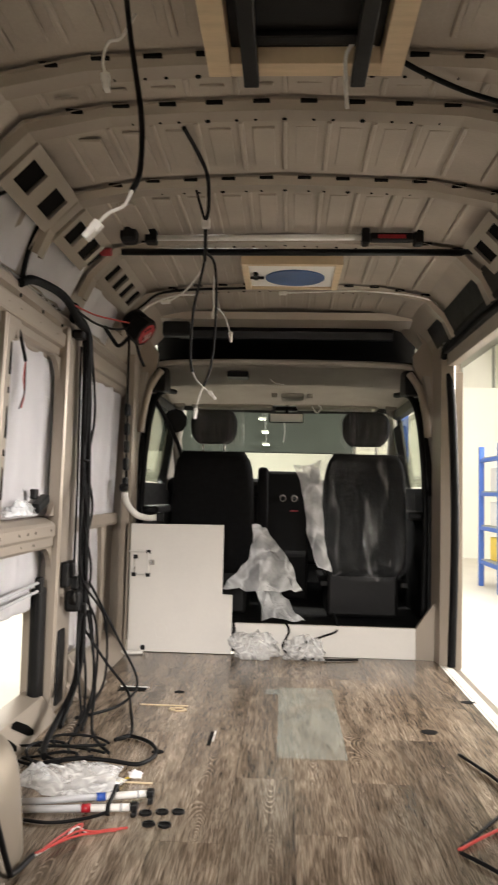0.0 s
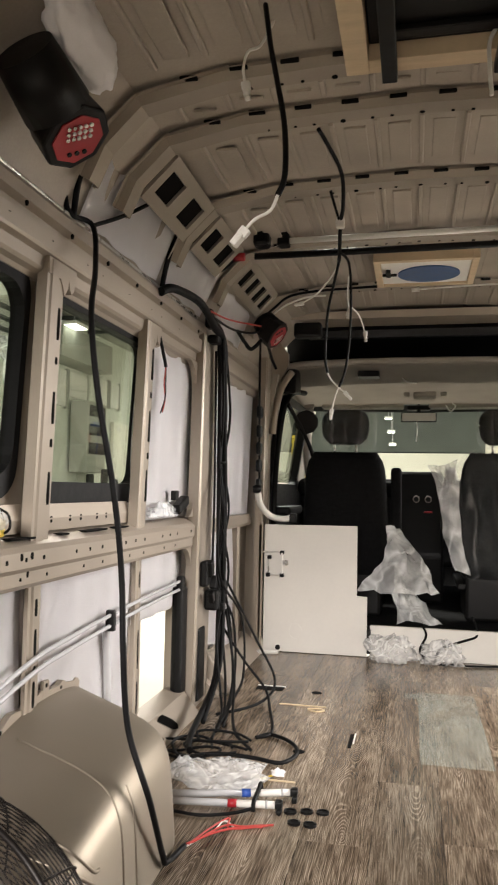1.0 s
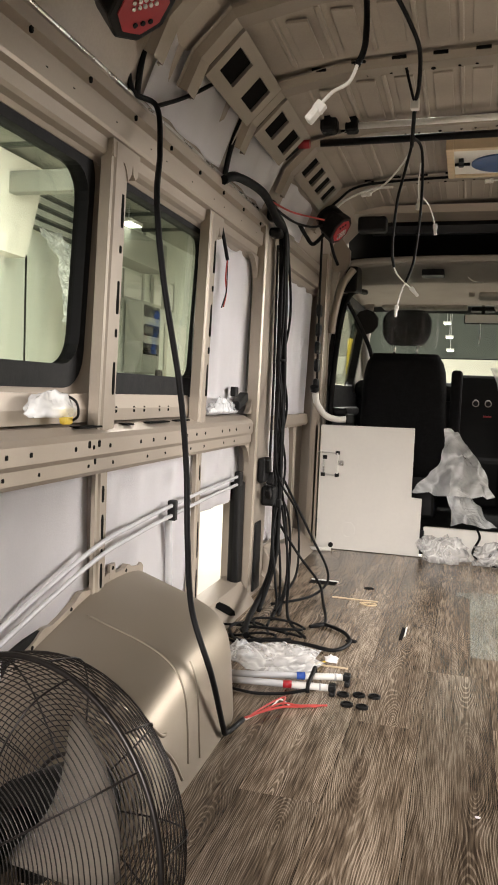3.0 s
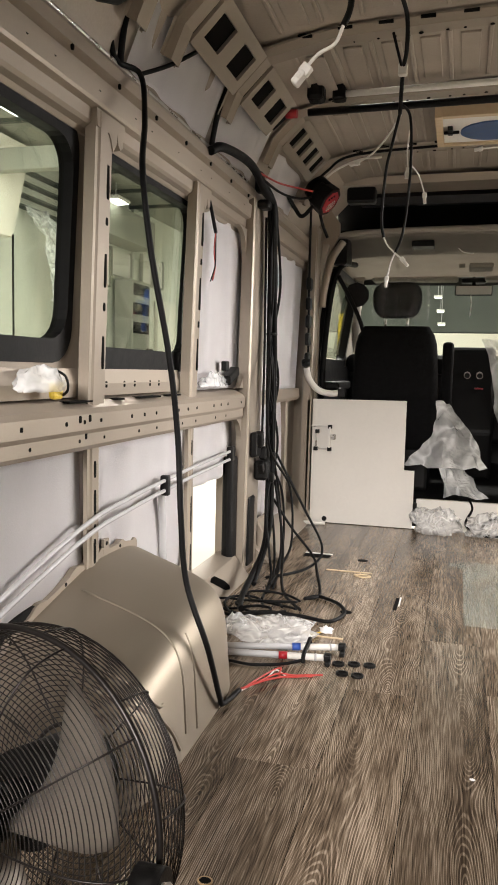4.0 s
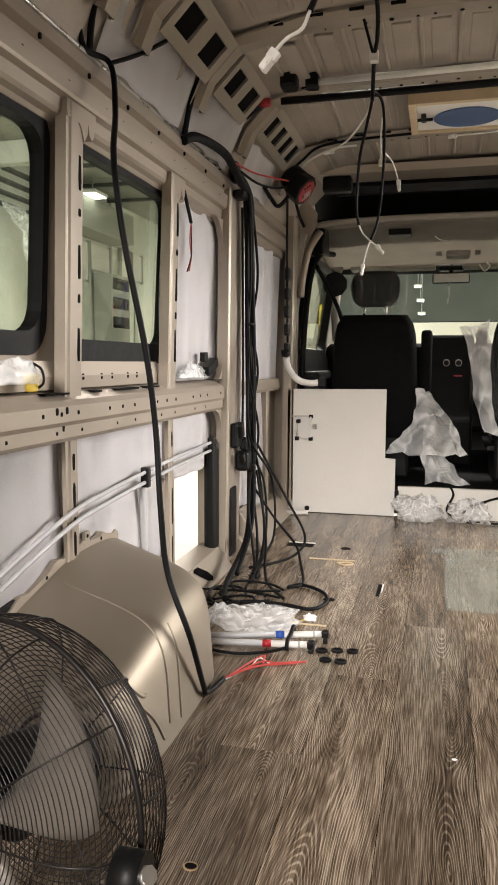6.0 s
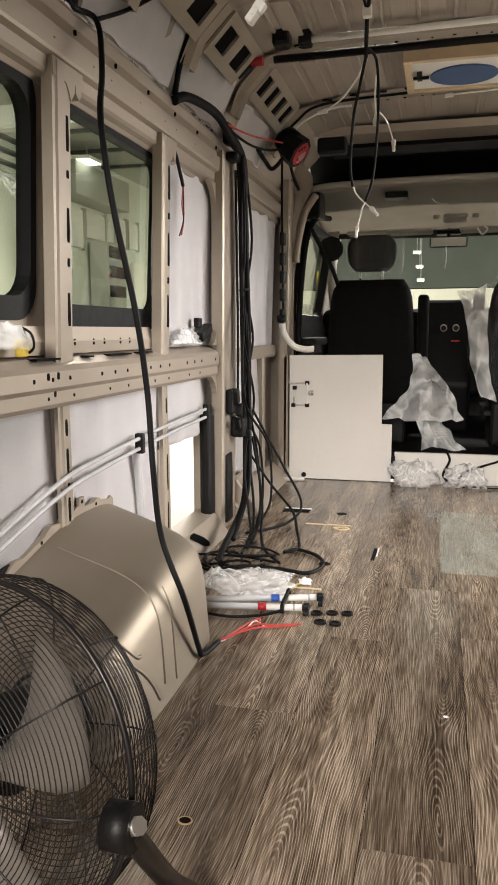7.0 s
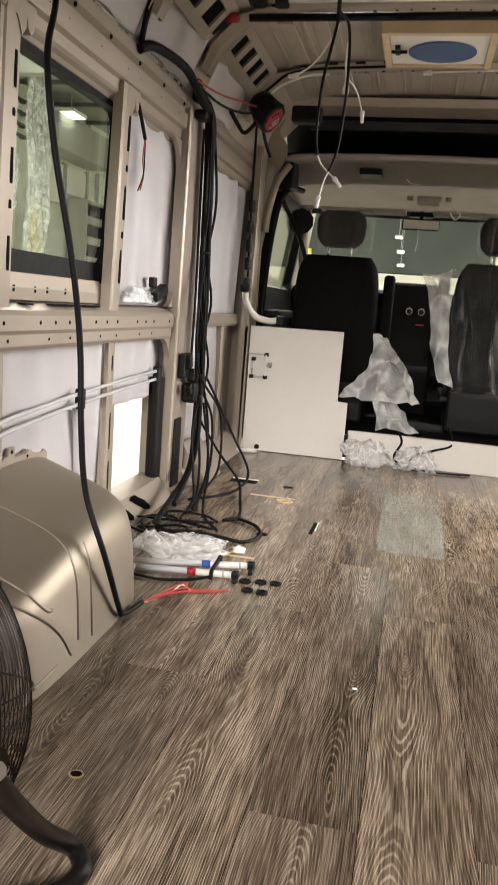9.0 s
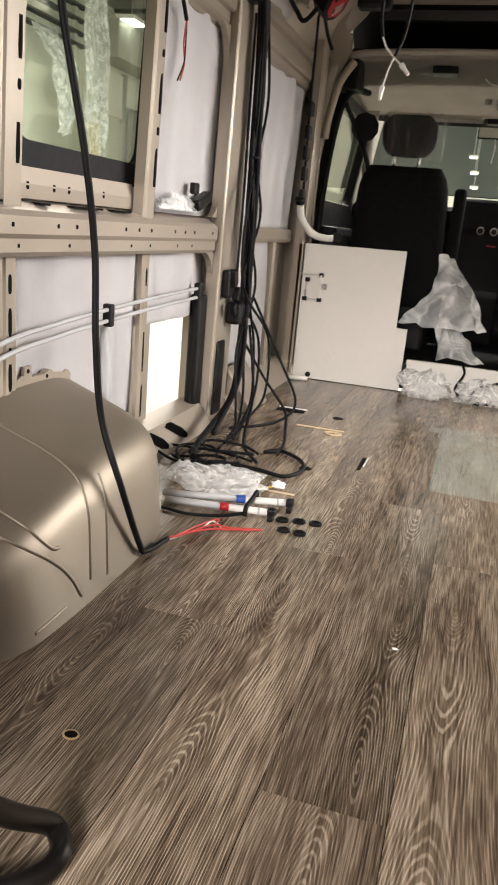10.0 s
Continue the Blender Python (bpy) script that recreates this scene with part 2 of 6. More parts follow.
def thing(name, at, label, category, group="", kind=""):
    ob = new(name)
    ob.empty_display_size = 0.05
    ob.location = at
    ORIGIN[ob] = Vector(at)
    return tagged(ob, label, category, group, kind)


def solid(name, bm, material, label="", category="", group="", kind=""):
    """A top-level mesh object in world coordinates."""
    me = bpy.data.meshes.new(name)
    bm.normal_update()
    bm.to_mesh(me)
    bm.free()
    me.materials.append(material)
    ob = new(name, me)
    ORIGIN[ob] = Vector((0, 0, 0))
    return tagged(ob, label, category, group, kind)


def part(name, bm, material, parent, label=""):
    o = ORIGIN[parent]
    bmesh.ops.translate(bm, vec=-o, verts=bm.verts)
    ob = solid(name, bm, material, label)
    ob.parent = parent
    ORIGIN[ob] = o
    return ob


def smooth(bm, on=True):
    for f in bm.faces:
        f.smooth = on
    return bm


def box(lo, hi, bev=0.0, seg=2, bm=None, turn=None):
    b = bmesh.new()
    bmesh.ops.create_cube(b, size=1)
    for v in b.verts:
        v.co = Vector([(lo[i] + hi[i]) / 2 + v.co[i] * (hi[i] - lo[i]) for i in range(3)])
    if bev:
        bmesh.ops.bevel(b, geom=b.edges[:], offset=bev, segments=seg, profile=0.5, affect="EDGES")
    if turn is not None:
        c = Vector([(lo[i] + hi[i]) / 2 for i in range(3)])
        bmesh.ops.transform(b, matrix=Matrix.Translation(c) @ turn @ Matrix.Translation(-c), verts=b.verts)
    return join(bm, b)


def join(bm, b):
    if bm is None:
        return b
    me = bpy.data.meshes.new("tmp")
    b.to_mesh(me)
    b.free()
    bm.from_mesh(me)
    bpy.data.meshes.remove(me)
    return bm


def cyl(a, b, r, r2=None, n=16, bm=None, caps=True):
    a, b = Vector(a), Vector(b)
    t = bmesh.new()
    bmesh.ops.create_cone(t, cap_ends=caps, segments=n, radius1=r, radius2=r if r2 is None else r2, depth=(b - a).length)
    m = Matrix.Translation((a + b) / 2) @ (b - a).to_track_quat("Z", "Y").to_matrix().to_4x4()
    bmesh.ops.transform(t, matrix=m, verts=t.verts)
    for f in t.faces:
        f.smooth = len(f.verts) == 4
    return join(bm, t)


def spline(pts, n=8, closed=False):
    p = [Vector(q) for q in pts]
    out, k = [], len(p)
    for i in range(k if closed else k - 1):
        if closed:
            a, b, c, d = p[i - 1], p[i], p[(i + 1) % k], p[(i + 2) % k]
        else:
            a, b, c, d = p[max(i - 1, 0)], p[i], p[i + 1], p[min(i + 2, k - 1)]
        for j in range(n):
            t = j / n
            out.append(0.5 * ((2 * b) + (c - a) * t + (2 * a - 5 * b + 4 * c - d) * t * t + (3 * b - a - 3 * c + d) * t ** 3))
    if not closed:
        out.append(p[-1])
    return out


def tube(pts, r, n=8, seg=8, closed=False, bm=None, raw=False):
    path = [Vector(q) for q in pts] if raw else spline(pts, n, closed)
    b = bmesh.new()
    k, rings = len(path), []
    prev = None
    for i, c in enumerate(path):
        d = (path[(i + 1) % k] - path[i - 1]) if closed else (path[min(i + 1, k - 1)] - path[max(i - 1, 0)])
        d.normalize()
        u = prev - d * prev.dot(d) if prev is not None else d.orthogonal()
        if u.length < 1e-5:
            u = d.orthogonal()
        u.normalize()
        prev = u
        w = d.cross(u)
        rings.append([b.verts.new(c + (u * math.cos(2 * math.pi * j / seg) + w * math.sin(2 * math.pi * j / seg)) * r) for j in range(seg)])
    for i in range(k if closed else k - 1):
        ra, rb = rings[i], rings[(i + 1) % k]
        for j in range(seg):
            b.faces.new((ra[j], ra[(j + 1) % seg], rb[(j + 1) % seg], rb[j])).smooth = True
    if not closed:
        b.faces.new(rings[0][::-1])
        b.faces.new(rings[-1])
    return join(bm, b)


def prism(outline, axis, a, b, bm=None, bev=0.0):
    """Extrudes a closed 2D outline along an axis from a to b. The outline holds the other two coordinates in x, y, z order."""
    t = bmesh.new()

    def at(p, w):
        q = list(p)
        q.insert(axis, w)
        return q
    va, vb = [t.verts.new(at(p, a)) for p in outline], [t.verts.new(at(p, b)) for p in outline]
    k = len(outline)
    t.faces.new(va)
    t.faces.new(vb[::-1])
    for i in range(k):
        t.faces.new((va[i], vb[i], vb[(i + 1) % k], va[(i + 1) % k]))
    bmesh.ops.recalc_face_normals(t, faces=t.faces[:])
    if bev:
        bmesh.ops.bevel(t, geom=t.edges[:], offset=bev, segments=2, profile=0.5, affect="EDGES")
    return join(bm, t)


def strip(line, thick):
    """Closes a 2D polyline into an outline of the given thickness."""
    p = [Vector((*q, 0)) for q in line]
    off = []
    for i in range(len(p)):
        d = (p[min(i + 1, len(p) - 1)] - p[max(i - 1, 0)]).normalized()
        off.append(p[i] + Vector((-d.y, d.x, 0)) * thick)
    return [(q.x, q.y) for q in p] + [(q.x, q.y) for q in reversed(off)]


def grid(fn, nu, nv, thick=0.0, bm=None):
    b = bmesh.new()
    vs = [[b.verts.new(fn(i / nu, j / nv)) for j in range(nv + 1)] for i in range(nu + 1)]
    for i in range(nu):
        for j in range(nv):
            b.faces.new((vs[i][j], vs[i + 1][j], vs[i + 1][j + 1], vs[i][j + 1])).smooth = True
    if thick:
        bmesh.ops.solidify(b, geom=b.faces[:], thickness=thick)
    return join(bm, b)


def walled(u0, u1, v0, v1, holes, put, bm=None):
    """A slab in the plane u, v with rectangular holes; put(u, v, w) gives the place for w = 0 (inner) or 1 (outer)."""
    us = sorted({u0, u1, *[h[0] for h in holes], *[h[1] for h in holes]})
    vs = sorted({v0, v1, *[h[2] for h in holes], *[h[3] for h in holes]})
    b = bmesh.new()
    seen = {}

    def vert(u, v, w):
        k = (u, v, w)
        if k not in seen:
            seen[k] = b.verts.new(put(u, v, w))
        return seen[k]

    def full(i, j):
        if not (0 <= i < len(us) - 1 and 0 <= j < len(vs) - 1):
            return False
        cu, cv = (us[i] + us[i + 1]) / 2, (vs[j] + vs[j + 1]) / 2
        return not any(h[0] < cu < h[1] and h[2] < cv < h[3] for h in holes)
    for i in range(len(us) - 1):
        for j in range(len(vs) - 1):
            if not full(i, j):
                continue
            a, c, d, e = us[i], us[i + 1], vs[j], vs[j + 1]
            for w in (0, 1):
                q = [vert(a, d, w), vert(c, d, w), vert(c, e, w), vert(a, e, w)]
                b.faces.new(q if w else q[::-1])
            for (di, dj, p, q) in ((-1, 0, (a, d), (a, e)), (1, 0, (c, d), (c, e)), (0, -1, (a, d), (c, d)), (0, 1, (a, e), (c, e))):
                if not full(i + di, j + dj):
                    b.faces.new((vert(*p, 0), vert(*q, 0), vert(*q, 1), vert(*p, 1)))
    bmesh.ops.recalc_face_normals(b, faces=b.faces[:])
    return join(bm, b)


def rounded(cx, cy, w, h, r, n=5):
    """Outline of a rounded rectangle."""
    out = []
    for qx, qy, a0 in ((1, 1, 0), (-1, 1, 90), (-1, -1, 180), (1, -1, 270)):
        for i in range(n + 1):
            a = radians(a0 + 90 * i / n)
            out.append((cx + qx * (w / 2 - r) + r * math.cos(a), cy + qy * (h / 2 - r) + r * math.sin(a)))
    return out


def ring(outer, inner, axis, a, b, bm=None):
    """A frame between two outlines of equal count, extruded along an axis."""
    t = bmesh.new()

    def at(p, w):
        q = list(p)
        q.insert(axis, w)
        return q
    L = [[t.verts.new(at(p, w)) for p in o] for o in (outer, inner) for w in (a, b)]
    k = len(outer)
    for i in range(k):
        j = (i + 1) % k
        oa, ob, ia, ib = L
        for q in ((oa[i], oa[j], ob[j], ob[i]), (ia[i], ib[i], ib[j], ia[j]), (oa[i], ia[i], ia[j], oa[j]), (ob[i], ob[j], ib[j], ib[i])):
            t.faces.new(q)
    bmesh.ops.recalc_face_normals(t, faces=t.faces[:])
    return join(bm, t)

# ---- the van's shell ----
# left side: x of the wall's inner skin at height z
def skin(z):
    return -0.915 + max(0, z - 0.75) * 0.05 + max(0, z - 1.48) * 0.30


ROOF_LINE = [(-0.845, 1.50), (-0.775, 1.665), (-0.665, 1.775), (-0.45, 1.812), (0, 1.828), (0.45, 1.812), (0.665, 1.775), (0.775, 1.665), (0.845, 1.50)]

sub = solid("subfloor", box((-0.93, -0.6, -0.06), (0.86, 4.0, -0.006)), DARKHOLE, "thin dark underlay beneath the plank floor", "floor", kind="structure")

left = solid("wall_left", walled(-0.6, 4.10, -0.05, 1.52, [(0.55, 1.60, 0.80, 1.36), (1.66, 2.34, 0.80, 1.36), (2.45, 2.80, 0.07, 0.395)],
             lambda u, v, w: (skin(v) - 0.03 * w, u, v)), PAINT, "beige painted sheet-metal van side with pressed openings", "wall", kind="structure")


def wall_bar(name, y0, y1, z0, z1, x_in, bev=0.006, mt=PAINT, lean=0.0, parent=left, label="", d=0.045):
    """A pressed steel pillar: a hat section with turned flanges."""
    f = 0.004
    b = bmesh.new()
    prof = [(x_in - d, y0), (x_in - f, y0), (x_in - f, y0 + 0.012), (x_in, y0 + 0.018), (x_in, y1 - 0.040 * min(1, (y1 - y0) / 0.1)), (x_in - f, y1 - 0.034 * min(1, (y1 - y0) / 0.1)), (x_in - f, y1), (x_in - d, y1)]
    b = prism(prof, 2, z0, z1)
    for v in b.verts:
        v.co.x += lean * (v.co.z - z0)
    return part(name, b, mt, parent, label)


wall_bar("pillar", 1.570, 1.652, 0.715, 1.37, -0.855, lean=0.03, d=0.03)
wall_bar("pillar", 2.228, 2.302, 0.715, 1.37, -0.852, lean=0.03, d=0.034)
wall_bar("pillar", 2.82, 3.03, 0.0, 1.46, -0.835, lean=0.012)
wall_bar("pillar", 1.606, 1.665, 0.18, 0.62, -0.875, d=0.014)
wall_bar("pillar", 2.280, 2.330, 0.06, 0.62, -0.87, d=0.016)
wall_bar("pillar", 3.93, 4.06, 0.0, 1.55, -0.80, lean=0.01)
wall_bar("pillar", 3.66, 3.72, 0.0, 0.66, -0.865)

part("pillar_plate", box((-0.95, 4.065, -0.05), (-0.79, 4.098, 1.50), 0.004), PAINT, left, "closing plate of the cab pillar")
# flared pillar heads with a notch under the cant rail
for y0, y1 in ((1.570, 1.652), (2.228, 2.302)):
    head = prism([(y0, 1.374), (y0 + 0.002, 1.335), (y1 - 0.022, 1.335), (y1 - 0.012, 1.325), (y1, 1.30), (y1 + 0.018, 1.322), (y1 + 0.022, 1.345), (y1 + 0.026, 1.322), (y1 + 0.038, 1.312),
                  (y1 + 0.050, 1.322), (y1 + 0.054, 1.345), (y1 + 0.062, 1.35), (y1 + 0.062, 1.374)], 0, -0.868, -0.8375)
    part("pillar_head", head, PAINT, left, "flared pillar head with a round notch")
# belt rail with its ledge
belt = prism([(-0.93, 0.735), (-0.875, 0.727), (-0.845, 0.712), (-0.835, 0.700), (-0.835, 0.665), (-0.842, 0.655), (-0.842, 0.628), (-0.85, 0.618), (-0.93, 0.618)], 1, -0.6, 2.80)
part("belt_rail", belt, PAINT, left, "long folded belt rail with punched holes")
part("belt_rail", prism([(-0.93, 0.72), (-0.86, 0.715), (-0.855, 0.67), (-0.865, 0.655), (-0.93, 0.655)], 1, 3.02, 3.93), PAINT, left)
# cant rail under the roof
cant = prism([(-0.905, 1.318), (-0.878, 1.322), (-0.872, 1.332), (-0.858, 1.338), (-0.852, 1.346), (-0.850, 1.372), (-0.835, 1.378), (-0.832, 1.385), (-0.829, 1.424), (-0.842, 1.433), (-0.842, 1.445), (-0.823, 1.453), (-0.822, 1.480), (-0.830, 1.494), (-0.862, 1.502), (-0.905, 1.502)], 1, -0.6, 4.0)
part("cant_rail", cant, PAINT, left, "stepped steel cant rail")
part("cant_lip", tube([(-0.833, -0.6, 1.497), (-0.833, 1.0, 1.497), (-0.833, 2.75, 1.497)], 0.0055), CHROME, left, "bare shiny steel lip")
# window sill panels under the glass
part("sill_panel", prism([(-0.93, 0.735), (-0.888, 0.735), (-0.886, 0.765), (-0.893, 0.80), (-0.93, 0.80)], 1, 1.642, 2.232), PAINT, left)
part("sill_panel", prism([(-0.93, 0.735), (-0.888, 0.735), (-0.886, 0.765), (-0.893, 0.80), (-0.93, 0.80)], 1, 0.4, 1.583), PAINT, left)

# white insulation sheets
def fleece(name, y0, y1, z0, z1, x0, x1, bow=0.012, seed=0, lump=0.012):
    def at(u, v):
        y, z = y0 + (y1 - y0) * u, z0 + (z1 - z0) * v
        q = noise.noise(Vector((y * 5 + seed, z * 2.0, seed)))
        fold = 0.009 * math.sin(y * 31 + 3.0 * q) * (0.6 + 0.4 * noise.noise(Vector((y * 9, z * 1.2, seed + 4.0))))
        return (x0 + (x1 - x0) * v + bow * 4 * u * (1 - u) * 0.6 + lump * q + fold, y, z)
    b = grid(at, 22, 18)
    bmesh.ops.solidify(b, geom=b.faces[:], thickness=0.012)
    return part(name, b, FOAM, left, "white fleece insulation sheet")


fleece("insulation", 2.275, 2.84, 0.735, 1.34, -0.895, -0.885, seed=1)
fleece("insulation", 3.00, 3.42, 0.70, 1.36, -0.89, -0.87, seed=2)
fleece("insulation", 3.40, 3.95, 0.70, 1.36, -0.885, -0.865, seed=3)
fleece("insulation", 0.6, 1.612, 0.16, 0.62, -0.905, -0.90, seed=4)
fleece("insulation", 1.655, 2.285, 0.0, 0.62, -0.905, -0.90, seed=5)
fleece("insulation", 2.325, 2.84, 0.40, 0.62, -0.905, -0.90, seed=6)
fleece("insulation", 3.00, 3.70, 0.0, 0.665, -0.90, -0.895, seed=7)
fleece("insulation", 1.70, 2.27, 1.510, 1.70, -0.834, -0.756, bow=0.002, seed=8, lump=0.004)
fleece("insulation", 2.32, 2.80, 1.510, 1.69, -0.833, -0.759, bow=0.002, seed=9, lump=0.004)
fleece("insulation", 2.98, 3.45, 1.510, 1.66, -0.833, -0.770, bow=0.002, seed=10, lump=0.004)

# windows
def side_window(name, y0, y1, z0, z1, seal, r=0.06):
    yc, zc, w, h = (y0 + y1) / 2, (z0 + z1) / 2, y1 - y0, z1 - z0
    win = thing(name, (skin(zc), yc, z0), "tinted van side window with a black rubber seal", "window", kind="structure")

    def lean(b):
        for v in b.verts:
            v.co.x += skin(v.co.z) - skin(zc)
        return b
    xw = skin(zc)
    part("seal", lean(ring(rounded(yc, zc, w, h, r), rounded(yc, zc, w - 2 * seal[0], h - 2 * seal[1], r - 0.01), 0, xw - 0.03, xw + 0.006)), BLACK, win, "black rubber seal")
    p = part("pane", lean(prism(rounded(yc, zc, w - 2 * seal[0] + 0.02, h - 2 * seal[1] + 0.02, r - 0.01), 0, xw - 0.022, xw - 0.017)), GLASS, win, "greenish glass pane")
    p.visible_shadow = False


side_window("window_1", 0.46, 1.575, 0.812, 1.352, (0.024, 0.052), 0.078)
surround = ring(rounded(1.02, 1.08, 1.18, 0.60, 0.004), rounded(1.0175, 1.082, 1.109, 0.534, 0.075), 0, skin(1.08) - 0.028, skin(1.08) + 0.002)
for v in surround.verts:
    v.co.x += skin(v.co.z) - skin(1.08)
part("window_surround", surround, PAINT, left, "rounded pressed window surround")
side_window("window_2", 1.68, 2.35, 0.795, 1.365, (0.02, 0.06))

# ceiling: pressed skin, beads and hat ribs
def roof_z(x):
    for (xa, za), (xb, zb) in zip(ROOF_LINE, ROOF_LINE[1:]):
        if xa <= x <= xb:
            return za + (zb - za) * (x - xa) / (xb - xa)
    return 1.5


roof = prism(strip(ROOF_LINE, 0.02), 1, -0.6, 4.35)
for y0, y1 in ((0.3, 1.03), (1.17, 1.56), (1.72, 1.80), (1.94, 2.24), (2.40, 2.79), (2.94, 3.46), (3.60, 3.95)):
    for k in range(-5, 6):
        x = k * 0.118
        zt = roof_z(x)
        roof = box((x - 0.007, y0, zt - 0.010), (x + 0.007, y1, zt + 0.004), 0.003, 1, roof)
        roof = box((x + 0.03, y0 + 0.04, zt - 0.004), (x + 0.09, y1 - 0.03, zt + 0.004), 0.002, 1, roof)
ceil = solid("ceiling", roof, PAINT_ROOF, "beige pressed-steel van roof with lengthwise beads", "ceiling", kind="structure")


def rib(y, w=0.07, drop=0.028):
    """A hat-section roof bow that follows the roof line and bends down at both ends."""
    b = bmesh.new()
    prof = [(-w / 2 - 0.015, 0.006), (-w / 2, 0.006), (-w / 2 + 0.008, drop), (w / 2 - 0.008, drop), (w / 2, 0.006), (w / 2 + 0.015, 0.006)]
    line = [(-0.80, 1.585), (-0.76, 1.672), (-0.66, 1.768), (-0.45, 1.81), (-0.22, 1.822), (0, 1.828), (0.22, 1.822), (0.45, 1.81), (0.66, 1.768), (0.76, 1.672), (0.80, 1.585)]
    rows = []
    for i, (x, z) in enumerate(line):
        d = Vector((line[min(i + 1, len(line) - 1)][0] - line[max(i - 1, 0)][0], line[min(i + 1, len(line) - 1)][1] - line[max(i - 1, 0)][1])).normalized()
        nx, nz = d.y, -d.x
        rows.append([b.verts.new((x + nx * h, y + o, z + nz * h)) for o, h in prof])
    for ra, rb in zip(rows, rows[1:]):
        for j in range(len(prof) - 1):
            b.faces.new((ra[j], rb[j], rb[j + 1], ra[j + 1]))
    ob = part("roof_bow", b, PAINT, ceil, "hat-section roof bow")
    holes = bmesh.new()
    for k in range(-5, 6):
        x = k * 0.118 + 0.06
        zt = roof_z(x)
        box((x - 0.021, y - w / 2 - 0.009, zt - 0.012), (x + 0.021, y - w / 2 + 0.001, zt - 0.003), 0.0, 1, holes)
    for k in range(-9, 10):
        x = k * 0.066 + 0.01 * math.sin(k * 2.1)
        zz = roof_z(x) - drop
        cyl((x, y + w / 2 - 0.016, zz - 0.001), (x, y + w / 2 - 0.016, zz + 0.004), 0.0045 if k % 3 else 0.007, n=8, bm=holes)
    part("slot", holes, DARKHOLE, ob, "dark punched slots along the bow")
    return ob


for y in (1.10, 1.66, 1.87, 2.33, 2.87, 3.53):
    rib(y)


def gusset(y0, y1, n, up=0.0):
    """A chamfered corner bracket with square holes, both sides."""
    for s in (-1, 1):
        if s < 0 and y0 > 2.9:
            continue
        L = (y1 - y0)
        us = [(y0 + L * (i + 0.19) / n, y0 + L * (i + 0.79) / n) for i in range(n)]

        def place(u, v, w):
            return (s * (-0.772 + 0.128 * v - 0.007 * w), u, 1.614 + up + 0.128 * v + 0.007 * w)
        part("gusset", walled(y0, y1, 0.18, 1, [(a, c, 0.38, 0.82) for a, c in us], place), PAINT, ceil, "corner bracket with square holes")
        # a near-black sheet close behind the holes stands for the shade in there
        part("cavity_shade_sheet", walled(y0 + 0.01, y1 - 0.01, 0.3, 0.95, [], lambda u, v, w: Vector(place(u, v, 1)) + Vector((-s * 0.004, 0, 0.004)) * (0.3 + w)), DARKHOLE, ceil, "near-black sheet behind the bracket, painted as the shade of its hollow")


gusset(1.908, 2.290, 2)
gusset(2.372, 2.70, 2)
gusset(2.93, 3.45, 4, 0.022)

# front header: lip, dark shelf recess above the cab, headliner
part("front_rail", prism([(3.98, 1.80), (4.0, 1.765), (4.16, 1.755), (4.18, 1.80)], 0, -0.72, 0.72), PAINT, ceil)
shelf = thing("overhead_shelf", (0, 4.25, 1.55), "black open shelf recess above the cab", "shelf")
part("shelf_back", prism([(4.30, 1.80), (4.55, 1.56), (4.60, 1.56), (4.40, 1.82)], 0, -0.76, 0.76), BLACKP, shelf)
part("shelf_floor", prism([(4.20, 1.575), (4.20, 1.560), (4.6, 1.540), (4.6, 1.555)], 0, -0.74, 0.74), BLACKP, shelf)
part("shelf_lip", prism([(4.185, 1.74), (4.20, 1.70), (4.24, 1.70), (4.24, 1.78)], 0, -0.60, 0.60), BLACKP, shelf)
head = solid("headliner", grid(lambda u, v: (-0.77 + 1.54 * u, 4.19 + 0.95 * v, 1.562 - 0.035 * (abs(2 * u - 1) ** 3) - 0.13 * v - 0.02 * math.sin(v * 3.1)), 24, 12, 0.02), HEADL, "grey cloth headliner above the cab seats", "headliner", kind="structure")
part("header_lip", tube([(-0.76, 4.19, 1.50), (-0.68, 4.185, 1.548), (-0.4, 4.18, 1.562), (0, 4.18, 1.566), (0.4, 4.18, 1.562), (0.68, 4.185, 1.548), (0.76, 4.19, 1.50)], 0.016), HEADL, head)
part("lamp_recess", box((-0.33, 4.30, 1.498), (-0.21, 4.42, 1.53), 0.004), BLACKP, head, "dark roof lamp recess")
part("sun_visor", box((-0.62, 5.0, 1.395), (-0.08, 5.14, 1.42), 0.01), HEADL, head, "folded sun visor")
part("sun_visor", box((0.08, 5.0, 1.395), (0.62, 5.14, 1.42), 0.01), HEADL, head, "folded sun visor")

# right wall with the open sliding door
right = solid("wall_right", walled(-0.6, 4.02, -0.05, 1.52, [(2.30, 3.86, -0.02, 1.50)], lambda u, v, w: (-skin(v) - 0.04 + 0.03 * w, u, v)), PAINT, "beige painted van side with an open sliding doorway", "wall", kind="structure")
part("door_pillar", prism([(0.80, 3.86), (0.86, 3.84), (0.88, 3.90), (0.86, 4.04), (0.79, 4.04)], 2, -0.02, 1.62), PAINT, right, "door pillar")
part("door_seal", tube([(0.855, 3.845, 0.0), (0.868, 3.84, 0.7), (0.848, 3.85, 1.35), (0.815, 3.85, 1.56), (0.80, 3.4, 1.60), (0.80, 2.4, 1.60)], 0.021), BLACK, right, "black rubber door seal")
part("header_rail", prism([(0.745, 1.70), (0.80, 1.60), (0.84, 1.60), (0.87, 1.52), (0.90, 1.52), (0.86, 1.70)], 1, 2.2, 3.95), PAINT, right)
